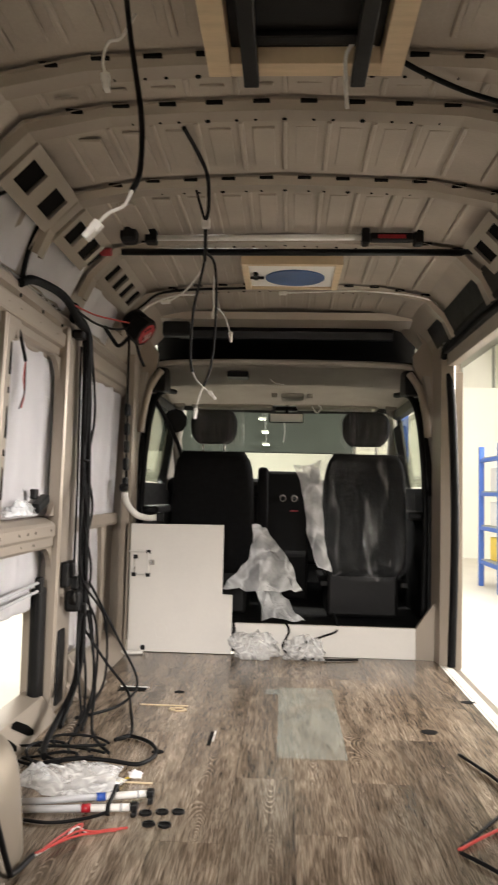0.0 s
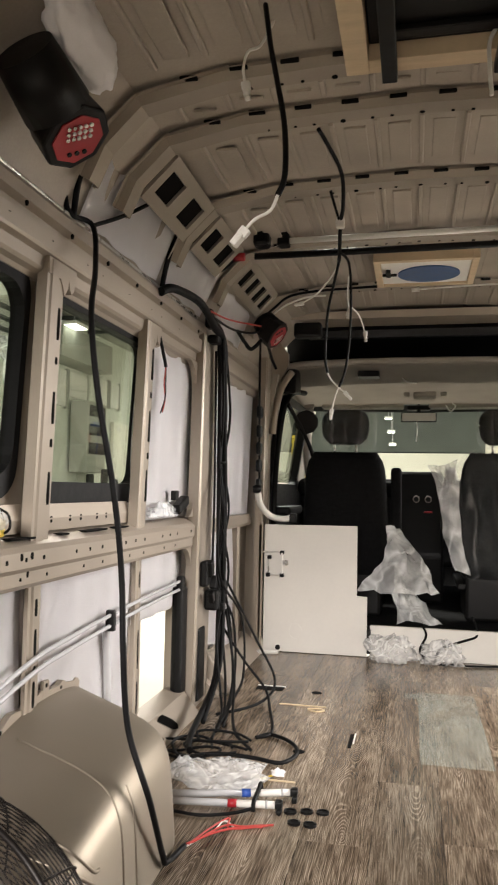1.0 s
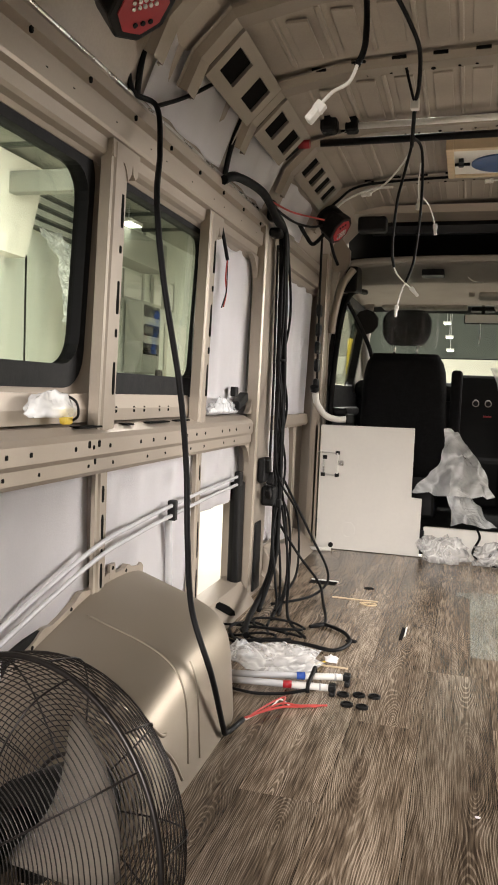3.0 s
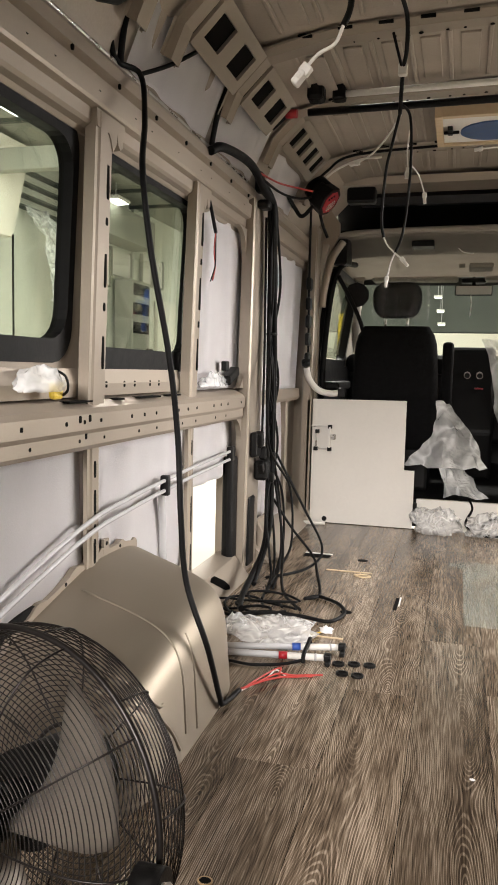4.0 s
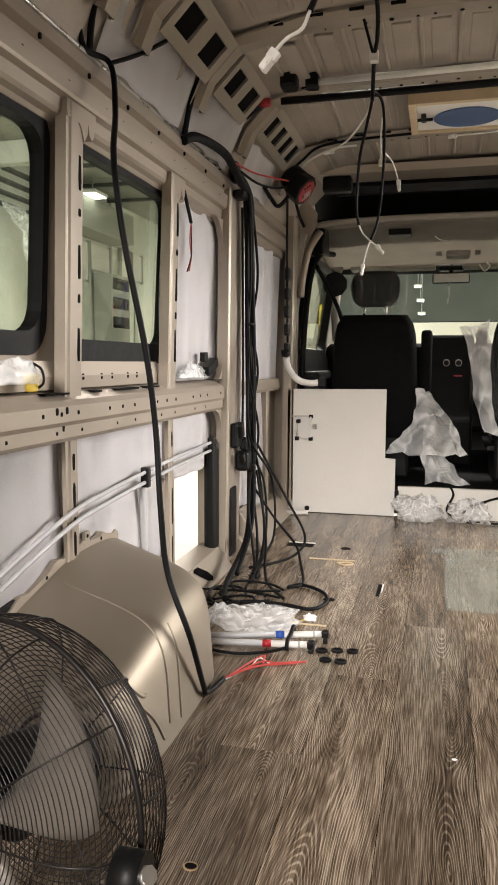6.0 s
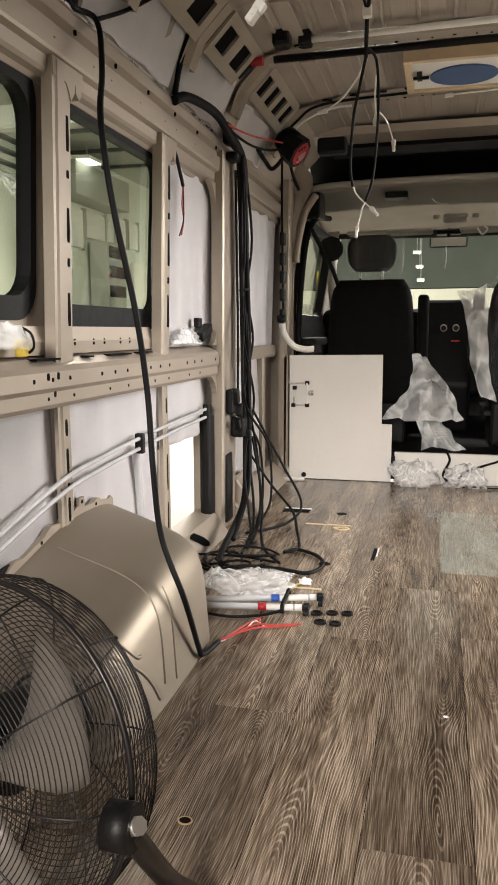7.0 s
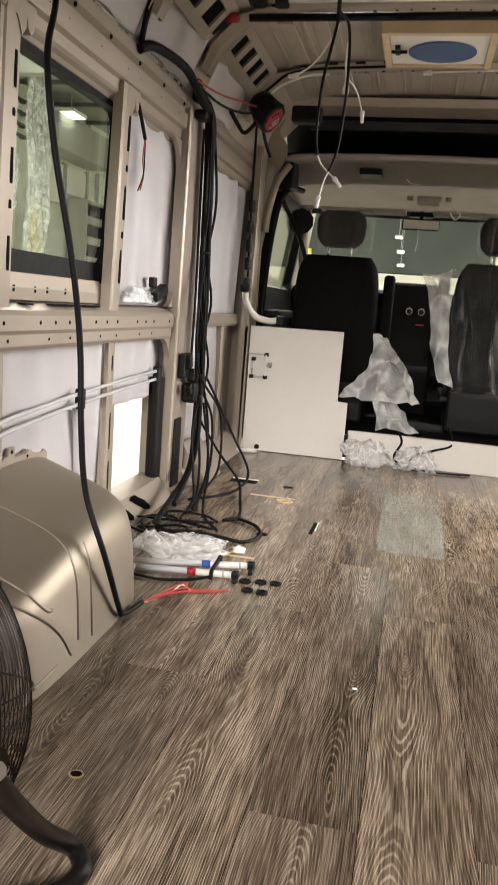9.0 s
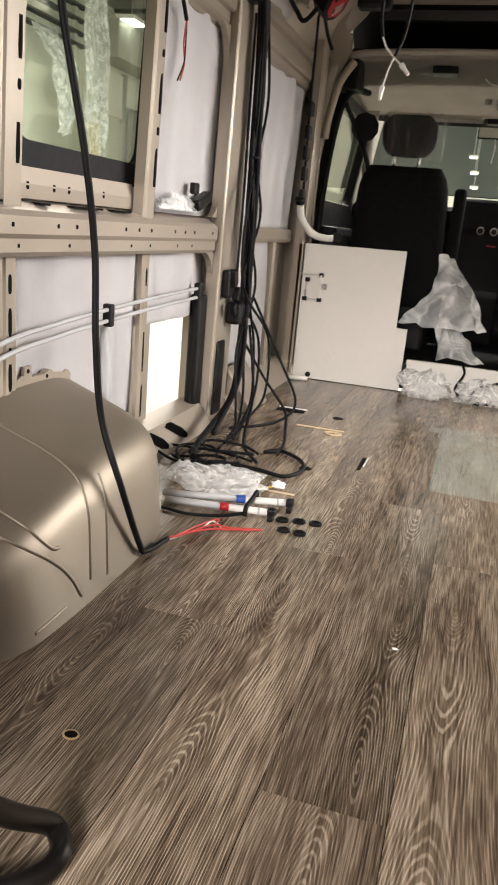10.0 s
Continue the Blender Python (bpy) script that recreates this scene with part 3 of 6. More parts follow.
part("track_and_shade", box((0.80, 2.2, 1.555), (0.84, 3.9, 1.60), 0.006), BLACKP, right, "dark upper door track")
# black strip along the header rail's inner face stands for its shade
part("track_and_shade", prism([(0.733, 1.695), (0.786, 1.596), (0.797, 1.601), (0.743, 1.702)], 1, 2.2, 3.9), BLACKP, right, "black strip painting the shade on the header rail's inner face")
# thin bright tube imitates the light caught by the rail's lower edge
part("lit_edge", tube([(0.792, 2.2, 1.593), (0.792, 3.0, 1.593), (0.792, 3.88, 1.593)], 0.005), CHROME, right, "bright strip painting the light on the lower edge")
part("sill", prism([(0.80, 0.001), (0.86, -0.004), (0.88, -0.03), (0.88, -0.10), (0.80, -0.10)], 1, 2.30, 3.86), WHITEP, right, "white door sill edge")
part("door_striker", box((0.868, 3.862, 0.56), (0.892, 3.90, 0.63), 0.006), BLACKP, right)
part("pillar_plate", box((0.84, 4.03, -0.05), (0.95, 4.06, 1.50), 0.004), PAINT, right)
# rear opening frame behind the camera
rear = solid("wall_rear", walled(-0.95, 0.95, -0.05, 1.86, [(-0.78, 0.78, 0.0, 1.62)], lambda u, v, w: (u, -0.62 - 0.04 * w, v)), PAINT, "open rear door frame of the van", "wall", kind="structure")

for s in (-1, 1):
    part("corner_panel", prism([(s * 0.66, 1.84), (s * 0.95, 1.84), (s * 0.95, 1.30), (s * 0.79, 1.30), (s * 0.745, 1.44), (s * 0.70, 1.53), (s * 0.70, 1.60), (s * 0.745, 1.66)], 1, 4.105, 4.14), PAINT, ceil, "beige corner panel beside the cab opening")

# ---- cab ----
cabfloor = solid("cab_floor", box((-0.85, 4.0, 0.05), (0.85, 5.9, 0.15)), BLACK, "black rubber cab floor", "floor", kind="structure")
step = solid("step_riser", box((-0.23, 3.965, 0.0), (0.70, 3.995, 0.158), 0.003), BOARD, "white painted step board below the cab", "step", kind="structure")
solid("step_corner", prism([(0.70, 0.0), (0.79, 0.0), (0.82, 0.30), (0.80, 0.30), (0.70, 0.158)], 1, 3.965, 3.995), PAINT, "beige metal corner beside the step", "trim", kind="structure")


def cab_side(s):
    w = thing("door_1" if s < 0 else "door_2", (s * 0.80, 4.5, 0.15), "cab door with a black window frame", "door", kind="structure")
    def put(u, v, ww):
        return (s * (0.84 + 0.03 * ww - max(0, v - 0.9) * 0.16), u, v)
    part("door_skin", walled(4.06, 5.75, 0.1, 1.48, [(4.22, 5.15, 0.86, 1.36)], put), HEADL, w)
    part("door_pad", walled(4.10, 5.6, 0.15, 0.84, [], lambda u, v, ww: (s * (0.835 - 0.05 * ww), u, v)), BLACKP, w)
    b = ring([(q[0], q[1]) for q in rounded(4.685, 1.11, 0.99, 0.56, 0.09)], [(q[0], q[1]) for q in rounded(4.685, 1.11, 0.89, 0.46, 0.08)], 0, s * 0.80, s * 0.85)
    for v in b.verts:
        v.co.x -= s * max(0, v.co.z - 0.9) * 0.16
    part("window_frame", b, BLACKP, w, "black window frame")
    part("armrest", box((min(s * 0.70, s * 0.80), 4.25, 0.70), (max(s * 0.70, s * 0.80), 4.75, 0.75), 0.015), BLACKP, w)
    g = walled(4.25, 5.12, 0.89, 1.33, [], lambda u, v, ww: (s * (0.845 + 0.004 * ww - max(0, v - 0.9) * 0.16), u, v))
    part("pane", g, GLASS, w).visible_shadow = False
    # opening surround behind the seats
    part("pillar_trim", tube([(s * 0.775, 4.07, 1.15), (s * 0.765, 4.07, 1.25), (s * 0.735, 4.09, 1.40), (s * 0.68, 4.12, 1.50)], 0.02), PAINT, w)
    part("rubber_seal", tube([(s * 0.765, 4.13, 0.2), (s * 0.775, 4.14, 0.75), (s * 0.745, 4.15, 1.2), (s * 0.70, 4.2, 1.38), (s * 0.66, 4.5, 1.43)], 0.016), BLACK, w, "black door seal")
    part("handle_recess", prism([(4.12, 1.38), (4.14, 1.52), (4.3, 1.54), (4.35, 1.40)], 0, min(s * 0.66, s * 0.74), max(s * 0.66, s * 0.74), bev=0.01), BLACKP, w)


cab_side(-1)
cab_side(1)
front = solid("wall_front", grid(lambda u, v: (-0.85 + 1.7 * u, 5.62 + 0.35 * v, 0.1 + 0.80 * (1 - v) - 0.0), 2, 2, 0.03), BLACKP, "black firewall below the windscreen", "wall", kind="structure")
ws = thing("windscreen", (0, 5.4, 0.95), "clear windscreen with dark edge band", "windscreen", kind="structure")
wsp = part("pane", grid(lambda u, v: (-0.80 + 1.6 * u, 5.95 - 0.80 * v - 0.10 * (2 * u - 1) ** 2, 0.92 + 0.50 * v), 12, 4), GLASS, ws)
wsp.visible_shadow = False
part("top_band", grid(lambda u, v: (-0.80 + 1.6 * u, 5.20 - 0.06 * v - 0.10 * (2 * u - 1) ** 2, 1.385 + 0.04 * v), 12, 1, 0.006), BLACKP, ws)
for s in (-1, 1):
    part("pillar", tube([(s * 0.80, 5.86, 0.92), (s * 0.76, 5.3, 1.22), (s * 0.70, 4.98, 1.42)], 0.035), HEADL, ws)
dash = thing("dashboard", (0, 5.2, 0.15), "black moulded dashboard with centre stack", "dashboard")
part("top_pad", box((-0.80, 5.15, 0.80), (0.80, 5.85, 0.93), 0.05, 3), BLACKP, dash)
part("lower_panel", box((-0.78, 5.18, 0.35), (0.78, 5.6, 0.82), 0.04, 3), BLACKP, dash)
cs = part("centre_console", prism([(4.92, 0.15), (4.86, 0.45), (4.98, 0.80), (5.06, 0.98), (5.3, 0.98), (5.3, 0.15)], 0, -0.12, 0.17, bev=0.02), BLACKP, dash)
part("knob", cyl((0.002, 5.0, 0.805), (0.002, 4.965, 0.80), 0.021, n=20), ALU, cs, "round dial with bright rim")
part("knob", cyl((0.077, 5.0, 0.805), (0.077, 4.965, 0.80), 0.021, n=20), ALU, cs, "round dial with bright rim")
part("knob_cap", cyl((0.002, 4.97, 0.801), (0.002, 4.958, 0.799), 0.016, n=20), BLACKP, cs)
part("knob_cap", cyl((0.077, 4.97, 0.801), (0.077, 4.958, 0.799), 0.016, n=20), BLACKP, cs)
part("red_button", box((0.05, 4.93, 0.715), (0.10, 4.955, 0.725), 0.002), RED, cs)
mir = thing("rear_view_mirror", (0.02, 5.0, 1.30), "rear-view mirror hanging from the windscreen", "mirror")
MIRR = mat("mirror_glass", (0.9, 0.9, 0.9), 0.04, 1.0, 0.01, 3, 30, 0.0, rvar=0.01)
part("housing", box((-0.10, 5.0, 1.30), (0.13, 5.03, 1.365), 0.012, 3), BLACKP, mir)
# plain white face: the reflection is painted, nothing is mirrored
part("mirror_face", box((-0.092, 4.992, 1.306), (0.122, 5.0, 1.359), 0.002), WHITEP, mir, "mirror face with its pale reflection painted white")
part("stem", cyl((0.015, 5.02, 1.36), (0.015, 5.1, 1.42), 0.012), BLACKP, mir)
part("base", box((-0.06, 5.04, 1.385), (0.09, 5.12, 1.415), 0.008), BLACKP, mir)


def seat(name, cx, label, wrapped):
    th = thing(name, (cx, 4.4, 0.15), label, "seat", "cab seats")

    def pad(w0, w1, z0, z1, y0, d, lean=0.12, n=14, power=7):
        b = bmesh.new()
        rows = []
        for i in range(n + 1):
            v = i / n
            z = z0 + (z1 - z0) * v
            t = 1 - abs(2 * v - 1) ** power
            w = (w0 + (w1 - w0) * v) / 2 * (0.66 + 0.34 * t if power < 5 else 0.80 + 0.20 * t)
            dd = d * (0.45 + 0.55 * t)
            yy = y0 + lean * -v * (z1 - z0)
            rows.append([b.verts.new((cx + w * (abs(math.cos(a)) ** 0.45) * (1 if math.cos(a) > 0 else -1), yy + dd / 2 * (abs(math.sin(a)) ** 0.6) * (1 if math.sin(a) > 0 else -1), z)) for a in [2 * math.pi * k / 24 for k in range(24)]])
        for ra, rb in zip(rows, rows[1:]):
            for k in range(24):
                b.faces.new((ra[k], ra[(k + 1) % 24], rb[(k + 1) % 24], rb[k])).smooth = True
        b.faces.new(rows[0][::-1])
        b.faces.new(rows[-1])
        return b
    part("backrest", pad(0.50, 0.44, 0.38, 1.06, 4.33, 0.16), FABRIC, th)
    part("headrest", pad(0.25, 0.275, 1.105, 1.295, 4.24, 0.12, 0.0, 14, 3.2), FABRIC, th)
    for s in (-0.06, 0.06):
        part("headrest_post", cyl((cx + s, 4.24, 1.04), (cx + s, 4.24, 1.13), 0.007), CHROME, th)
    part("seat_cushion", box((cx - 0.24, 4.34, 0.42), (cx + 0.24, 4.85, 0.56), 0.05, 3), FABRIC, th)
    part("pedestal", box((cx - 0.20, 4.30, 0.15), (cx + 0.20, 4.75, 0.43), 0.02, 2), BLACKP, th)
    part("slide_rail", box((cx - 0.24, 4.22, 0.33), (cx - 0.20, 4.8, 0.36), 0.005), BLACKP, th)
    part("slide_rail", box((cx + 0.20, 4.22, 0.33), (cx + 0.24, 4.8, 0.36), 0.005), BLACKP, th)
    s = 1 if cx < 0 else -1
    part("armrest", box((min(cx + s * 0.25, cx + s * 0.31), 4.28, 0.60), (max(cx + s * 0.25, cx + s * 0.31), 4.36, 0.98), 0.02, 3), FABRIC, th, "folded-up armrest")
    return th, pad


drv, pad = seat("driver_seat", -0.39, "black fabric driver's seat with film on its headrest", False)
pas, pad2 = seat("passenger_seat", 0.46, "black fabric passenger seat wrapped in clear film", True)

# ---- the hall round the van ----
solid("ground", box((-14, -12, -0.72), (12, 40, -0.62)), CONCRETE, "pale smooth concrete hall floor", "ground", kind="structure")
solid("hall_wall_left", box((-9.2, -12, -0.62), (-9, 40, 5.2)), HALLW, "pale green hall wall", "wall", kind="structure")
solid("hall_wall_right", box((6.0, -12, -0.62), (6.2, 40, 5.2)), HALLWHITE, "white panelled hall wall", "wall", kind="structure")
solid("hall_wall_rear", box((-9, -10.2, -0.62), (6, -10, 5.2)), HALLWHITE, "white hall wall behind the van", "wall", kind="structure")
# the gloom above the pale base is put into this wall's colour
solid("hall_wall_front", box((-9, 32.0, 2.5), (6, 32.2, 5.2)), HALLDARK, "upper hall wall with the hall darkness painted in dark green", "wall", kind="structure")
solid("hall_wall_base", box((-9, 31.9, -0.62), (6, 32.1, 2.45)), HALLWHITE, "pale lower hall wall", "wall", kind="structure")
solid("hall_ceiling", box((-9.2, -10.2, 5.2), (6.2, 32.2, 5.4)), HALLC, "grey hall ceiling", "ceiling", kind="structure")

# ---- things on the floor ----
panel = thing("plywood_board", (-0.5, 3.95, 0), "white painted plywood panel standing behind the driver's seat", "panel")
b = prism([(-0.785, 0.003), (-0.245, 0.003), (-0.245, 0.303), (-0.298, 0.306), (-0.298, 0.664), (-0.785, 0.660)], 1, 3.945, 3.962, bev=0.002)
part("board", b, BOARD, panel)

# wheel arch
arch = thing("wheel_arch", (-0.75, 1.4, 0), "satin beige sheet-metal wheel arch cover beside the floor", "wheel arch")


# base point on the floor, crest on the wall, height at the inner shoulder, from the rear end to the front end
ARCH = [((-0.905, 1.02), (1.03, 0.005), 0.005), ((-0.80, 1.06), (1.10, 0.12), 0.08), ((-0.68, 1.11), (1.18, 0.19), 0.14), ((-0.60, 1.165), (1.26, 0.23), 0.185),
        ((-0.565, 1.25), (1.34, 0.262), 0.208), ((-0.557, 1.40), (1.48, 0.297), 0.238), ((-0.557, 1.55), (1.62, 0.328), 0.262), ((-0.560, 1.68), (1.73, 0.335), 0.268),
        ((-0.568, 1.775), (1.83, 0.332), 0.262), ((-0.595, 1.84), (1.90, 0.32), 0.245), ((-0.665, 1.91), (1.98, 0.285), 0.22), ((-0.76, 2.00), (2.08, 0.235), 0.18),
        ((-0.84, 2.10), (2.17, 0.15), 0.11), ((-0.905, 2.22), (2.23, 0.005), 0.005)]
ARCH_BASE = spline([(p[0], p[1], h) for p, c, h in ARCH], 6)
ARCH_CREST = spline([(-0.905, c[0], c[1]) for p, c, h in ARCH], 6)


def arch_at(u, v, lift=0.0):
    """u along the van, v from the floor's edge over the top to the wall."""
    f = u * (len(ARCH_BASE) - 1)
    i = min(int(f), len(ARCH_BASE) - 2)
    p, c = ARCH_BASE[i].lerp(ARCH_BASE[i + 1], f - i), ARCH_CREST[i].lerp(ARCH_CREST[i + 1], f - i)
    a, n = v * math.pi / 2, 7.0
    px, pz = abs(math.cos(a)) ** (2 / n), abs(math.sin(a)) ** (2 / n)
    lean = 1 - 0.05 * min(1, pz * 1.2)
    return Vector((c.x + (p.x - c.x) * px * lean + lift * px, c.y + (p.y - c.y) * px, pz * (p.z + (c.z - p.z) * (1 - px)) + lift * pz))


def arch_v(v):
    """Closer rows near the floor and the wall, where the section stands steep or lies flat."""
    w = (1 - math.cos(math.pi * v)) / 2
    return (1 - math.cos(math.pi * w)) / 2


cover = grid(lambda u, v: arch_at(u, arch_v(v)), 78, 40)
part("cover", cover, ARCHP, arch)
for u, v0, v1, du in ((0.402, 0.0016, 0.9985, 0.012), (0.355, 0.14, 0.998, -0.045), (0.385, 0.0003, 0.985, -0.12), (0.436, 0.0002, 0.42, 0.008)):
    part("bead", tube([arch_at(u + du * k / 40, v0 + (v1 - v0) * (k / 40) ** 2.2, -0.0008) for k in range(41)], 0.0042, 2, 6), ARCHP, arch, "pressed bead across the cover")
part("bead", tube([arch_at(0.31 + 0.012 * k, 0.0002 + 0.00006 * k, -0.0008) for k in range(5)], 0.004, 3, 6), ARCHP, arch)
part("bead", tube([arch_at(0.68 + 0.004 * k, 0.002 + 0.004 * k, -0.0008) for k in range(6)], 0.004, 3, 6), ARCHP, arch)
# scalloped flange along the wall with punched tabs
edge = [arch_at(0.15 + 0.0085 * k, 0.99999) for k in range(66)]
low = [(q.y, q.z - 0.012) for q in edge]
high = [(q.y, q.z + 0.012 + 0.010 * max(0.0, math.sin(k * 0.62)) ** 2) for k, q in enumerate(edge)]
part("flange", prism(low + high[::-1], 0, -0.9, -0.884), PAINT, arch, "pale scalloped flange along the wall")
for k in (40, 45):
    q = edge[k]
    part("tab", prism([(q.y - 0.017, q.z + 0.004), (q.y + 0.017, q.z + 0.004), (q.y + 0.013, q.z + 0.04), (q.y - 0.013, q.z + 0.04)], 0, -0.8925, -0.8835), PAINT, arch, "upright fixing tab")
    part("tab_hole", cyl((-0.884, q.y, q.z + 0.029), (-0.8828, q.y, q.z + 0.029), 0.0055, n=10), DARKHOLE, arch)
for k in (14, 20, 30, 52):
    q = edge[k]
    part("flange_hole", cyl((-0.8845, q.y, q.z + 0.006), (-0.8832, q.y, q.z + 0.006), 0.005, n=10), DARKHOLE, arch)
void = [arch_at(0.06 + 0.0125 * k, 1.0) for k in range(24)]
part("foam_edge", prism([(q.y, q.z - 0.005) for q in void] + [(q.y - 0.045 * (1 - k / 24), q.z + 0.012 + 0.035 * math.sin(math.pi * (k + 1) / 25)) for k, q in enumerate(void)][::-1], 0, -0.899, -0.8895), BLACK, arch, "black foam behind the flange")

# planks
floor = thing("floor", (0, 1.7, 0), "grey-brown oak-look vinyl plank floor, scuffed", "floor", kind="structure")
W, LEN = 0.172, 1.22
k = 0
for i in range(-5, 6):
    x0 = -0.112 + W * i
    x1 = x0 + W
    start = {0: 1.075, -1: 1.872, -2: 1.455, 1: 0.72, -3: 1.0}.get(i, 0.25 + 0.41 * ((i * 7) % 3))
    y = start - LEN * 3
    while y < 3.96:
        ya, yb = max(y, -0.6), min(y + LEN, 3.96)
        xa, xb = max(x0, -0.91), min(x1, 0.815)
        if yb - ya > 0.02 and xb - xa > 0.02:
            g = 0.0007
            ob = part("plank", box((xa + g, ya + g, -0.006), (xb - g, yb - g, 0.0)), PLANK, floor)
        y += LEN

# ---- wall details ----
def slots(parent, items, label=""):
    """Punched slots and holes: items are (x, y, z, half width, half height, rounded)."""
    b = bmesh.new()
    for x, y, z, hw, hh in items:
        prism([(y + p * hw * q, z + r * hh * q2) for p, r, q, q2 in ((1, 0.6, 1, 1), (0.6, 1, 1, 1), (-0.6, 1, 1, 1), (-1, 0.6, 1, 1), (-1, -0.6, 1, 1), (-0.6, -1, 1, 1), (0.6, -1, 1, 1), (1, -0.6, 1, 1))], 0, x - 0.004, x + 0.0008, b)
    return part("punched_hole", b, DARKHOLE, parent, label)


slots(left, [(-0.835, 0.6 + 0.11 * i + 0.03 * ((i * 5) % 3), 0.683, 0.0048, 0.0048) for i in range(20)])
slots(left, [(-0.842, 0.66 + 0.16 * i + 0.04 * ((i * 7) % 2), 0.641, 0.004, 0.004) for i in range(13)])
slots(left, [(-0.842, 1.53, 0.655, 0.005, 0.012), (-0.835, 1.49, 0.69, 0.006, 0.008), (-0.835, 1.535, 0.69, 0.006, 0.008)])
slots(left, [(-0.887, 1.72 + 0.085 * i + 0.02 * (i % 2), 0.762, 0.006, 0.008) for i in range(5)])
slots(left, [(-0.831, 0.9 + 0.16 * i + 0.03 * (i % 3), 1.412, 0.0045, 0.0065) for i in range(12)])
slots(left, [(-0.825, 1.0 + 0.22 * i, 1.452, 0.004, 0.011) for i in range(9)])


def slot_row(x, y, zs, lean):
    slots(left, [(x + lean * (z - 0.715), y, z, 0.006, h) for z, h in zs])


ROW = [(0.85, 0.05), (0.945, 0.01), (1.04, 0.05), (1.14, 0.009), (1.24, 0.05)]
slot_row(-0.8590, 1.637, ROW, 0.03)
slot_row(-0.8540, 2.288, ROW, 0.03)
slots(left, [(-0.875, 1.638, 0.56, 0.006, 0.02), (-0.875, 1.638, 0.48, 0.006, 0.03), (-0.875, 1.638, 0.42, 0.005, 0.006), (-0.875, 1.638, 0.36, 0.006, 0.03)])
slots(left, [(-0.87, 2.305, 0.55, 0.005, 0.025), (-0.87, 2.305, 0.33, 0.005, 0.06), (-0.87, 2.305, 0.18, 0.005, 0.05)])
slots(left, [(-0.834, 2.90, 0.88, 0.012, 0.016), (-0.832, 2.93, 1.10, 0.01, 0.012), (-0.835, 2.90, 0.56, 0.012, 0.016), (-0.83, 2.96, 1.25, 0.008, 0.008), (-0.835, 2.95, 0.30, 0.02, 0.06), (-0.835, 2.86, 0.20, 0.012, 0.05)])
slots(left, [(-0.799, 3.99, 0.3 + 0.14 * i, 0.006, 0.008) for i in range(9)])
# punched openings on the ledge
b = bmesh.new()
for y0, y1 in ((1.48, 1.60), (1.72, 1.76), (1.86, 2.00), (2.06, 2.16)):
    box((-0.880, y0, 0.724), (-0.855, y1, 0.7235 + 0.005), 0, 1, b)
part("ledge_slot", b, DARKHOLE, left)


def fillet(y, z, sy, sz, r, x=-0.85):
    """A concave corner web between a pillar and a rail."""
    pts = [(y, z)] + [(y + sy * r * (1 - math.sin(radians(a))), z + sz * r * (1 - math.cos(radians(a)))) for a in range(0, 91, 15)]
    part("corner_web", prism(pts, 0, x - 0.02, x), PAINT, left)


fillet(2.822, 1.336, -1, -1, 0.11, -0.846)
fillet(3.028, 1.34, 1, -1, 0.05, -0.846)
fillet(2.822, 0.735, -1, 1, 0.07, -0.85)
fillet(2.822, 0.62, -1, -1, 0.10, -0.852)

# bright opening's black guide and brackets
b = prism([(-0.91, 2.765), (-0.885, 2.752), (-0.868, 2.765), (-0.862, 2.80), (-0.862, 2.818), (-0.90, 2.818)], 2, 0.02, 0.47, bev=0.008)
part("guide_cover", b, BLACKP, left, "black plastic guide cover")
part("guide_cover", box((-0.85, 2.86, 0.02), (-0.825, 2.95, 0.30), 0.008), BLACKP, left)
part("sill_trough", prism([(-0.93, 0.09), (-0.86, 0.075), (-0.80, 0.0), (-0.93, 0.0)], 1, 2.05, 2.80), PAINT, left)
part("sill_trough", prism([(-0.93, 0.10), (-0.87, 0.09), (-0.78, 0.0), (-0.93, 0.0)], 1, 3.02, 3.93), PAINT, left)
part("sill_bracket", prism([(-0.86, 0.17), (-0.845, 0.17), (-0.735, 0.012), (-0.735, 0.002), (-0.86, 0.002)], 1, 3.06, 3.30, bev=0.006), PAINT, left, "folded steel sill bracket")
for y, z in ((2.36, 0.05), (2.52, 0.05), (3.12, 0.05), (3.30, 0.06), (3.48, 0.05)):
    b = bmesh.new()
    vs = [b.verts.new((-0.858 + 0.055 * t, y + dy, 0.0765 - 0.0695 * t)) for dy, t in ((-0.065, 0.18), (-0.04, 0.08), (-0.005, 0.10), (0.045, 0.5), (0.06, 0.8), (0.04, 0.92), (0.0, 0.8))]
    b.faces.new(vs)
    bmesh.ops.solidify(b, geom=b.faces[:], thickness=0.002)
    part("sill_pocket", b, DARKHOLE, left, "dark opening in the sill")

# conduits across the fleece
con = thing("grey_conduit", (-0.87, 2.0, 0.33), "two pale plastic conduits strapped across the wall insulation", "conduit")
for dz in (0.0, -0.03):
    part("pipe", tube([(-0.874, 0.85, 0.245 + dz), (-0.872, 1.23, 0.352 + dz), (-0.866, 1.58, 0.438 + dz), (-0.866, 1.80, 0.460 + dz), (-0.866, 2.08, 0.476 + dz), (-0.868, 2.40, 0.488 + dz), (-0.868, 2.73, 0.496 + dz)], 0.0058), GREYP, con)
part("clip", box((-0.88, 2.06, 0.43), (-0.853, 2.08, 0.49), 0.004), BLACKP, con)
part("end_plug", box((-0.88, 2.72, 0.46), (-0.855, 2.76, 0.515), 0.006), BLACKP, con)
part("pipe", tube([(-0.88, 2.07, 0.44), (-0.885, 2.10, 0.28), (-0.89, 2.12, 0.10)], 0.012), GREYP, con)


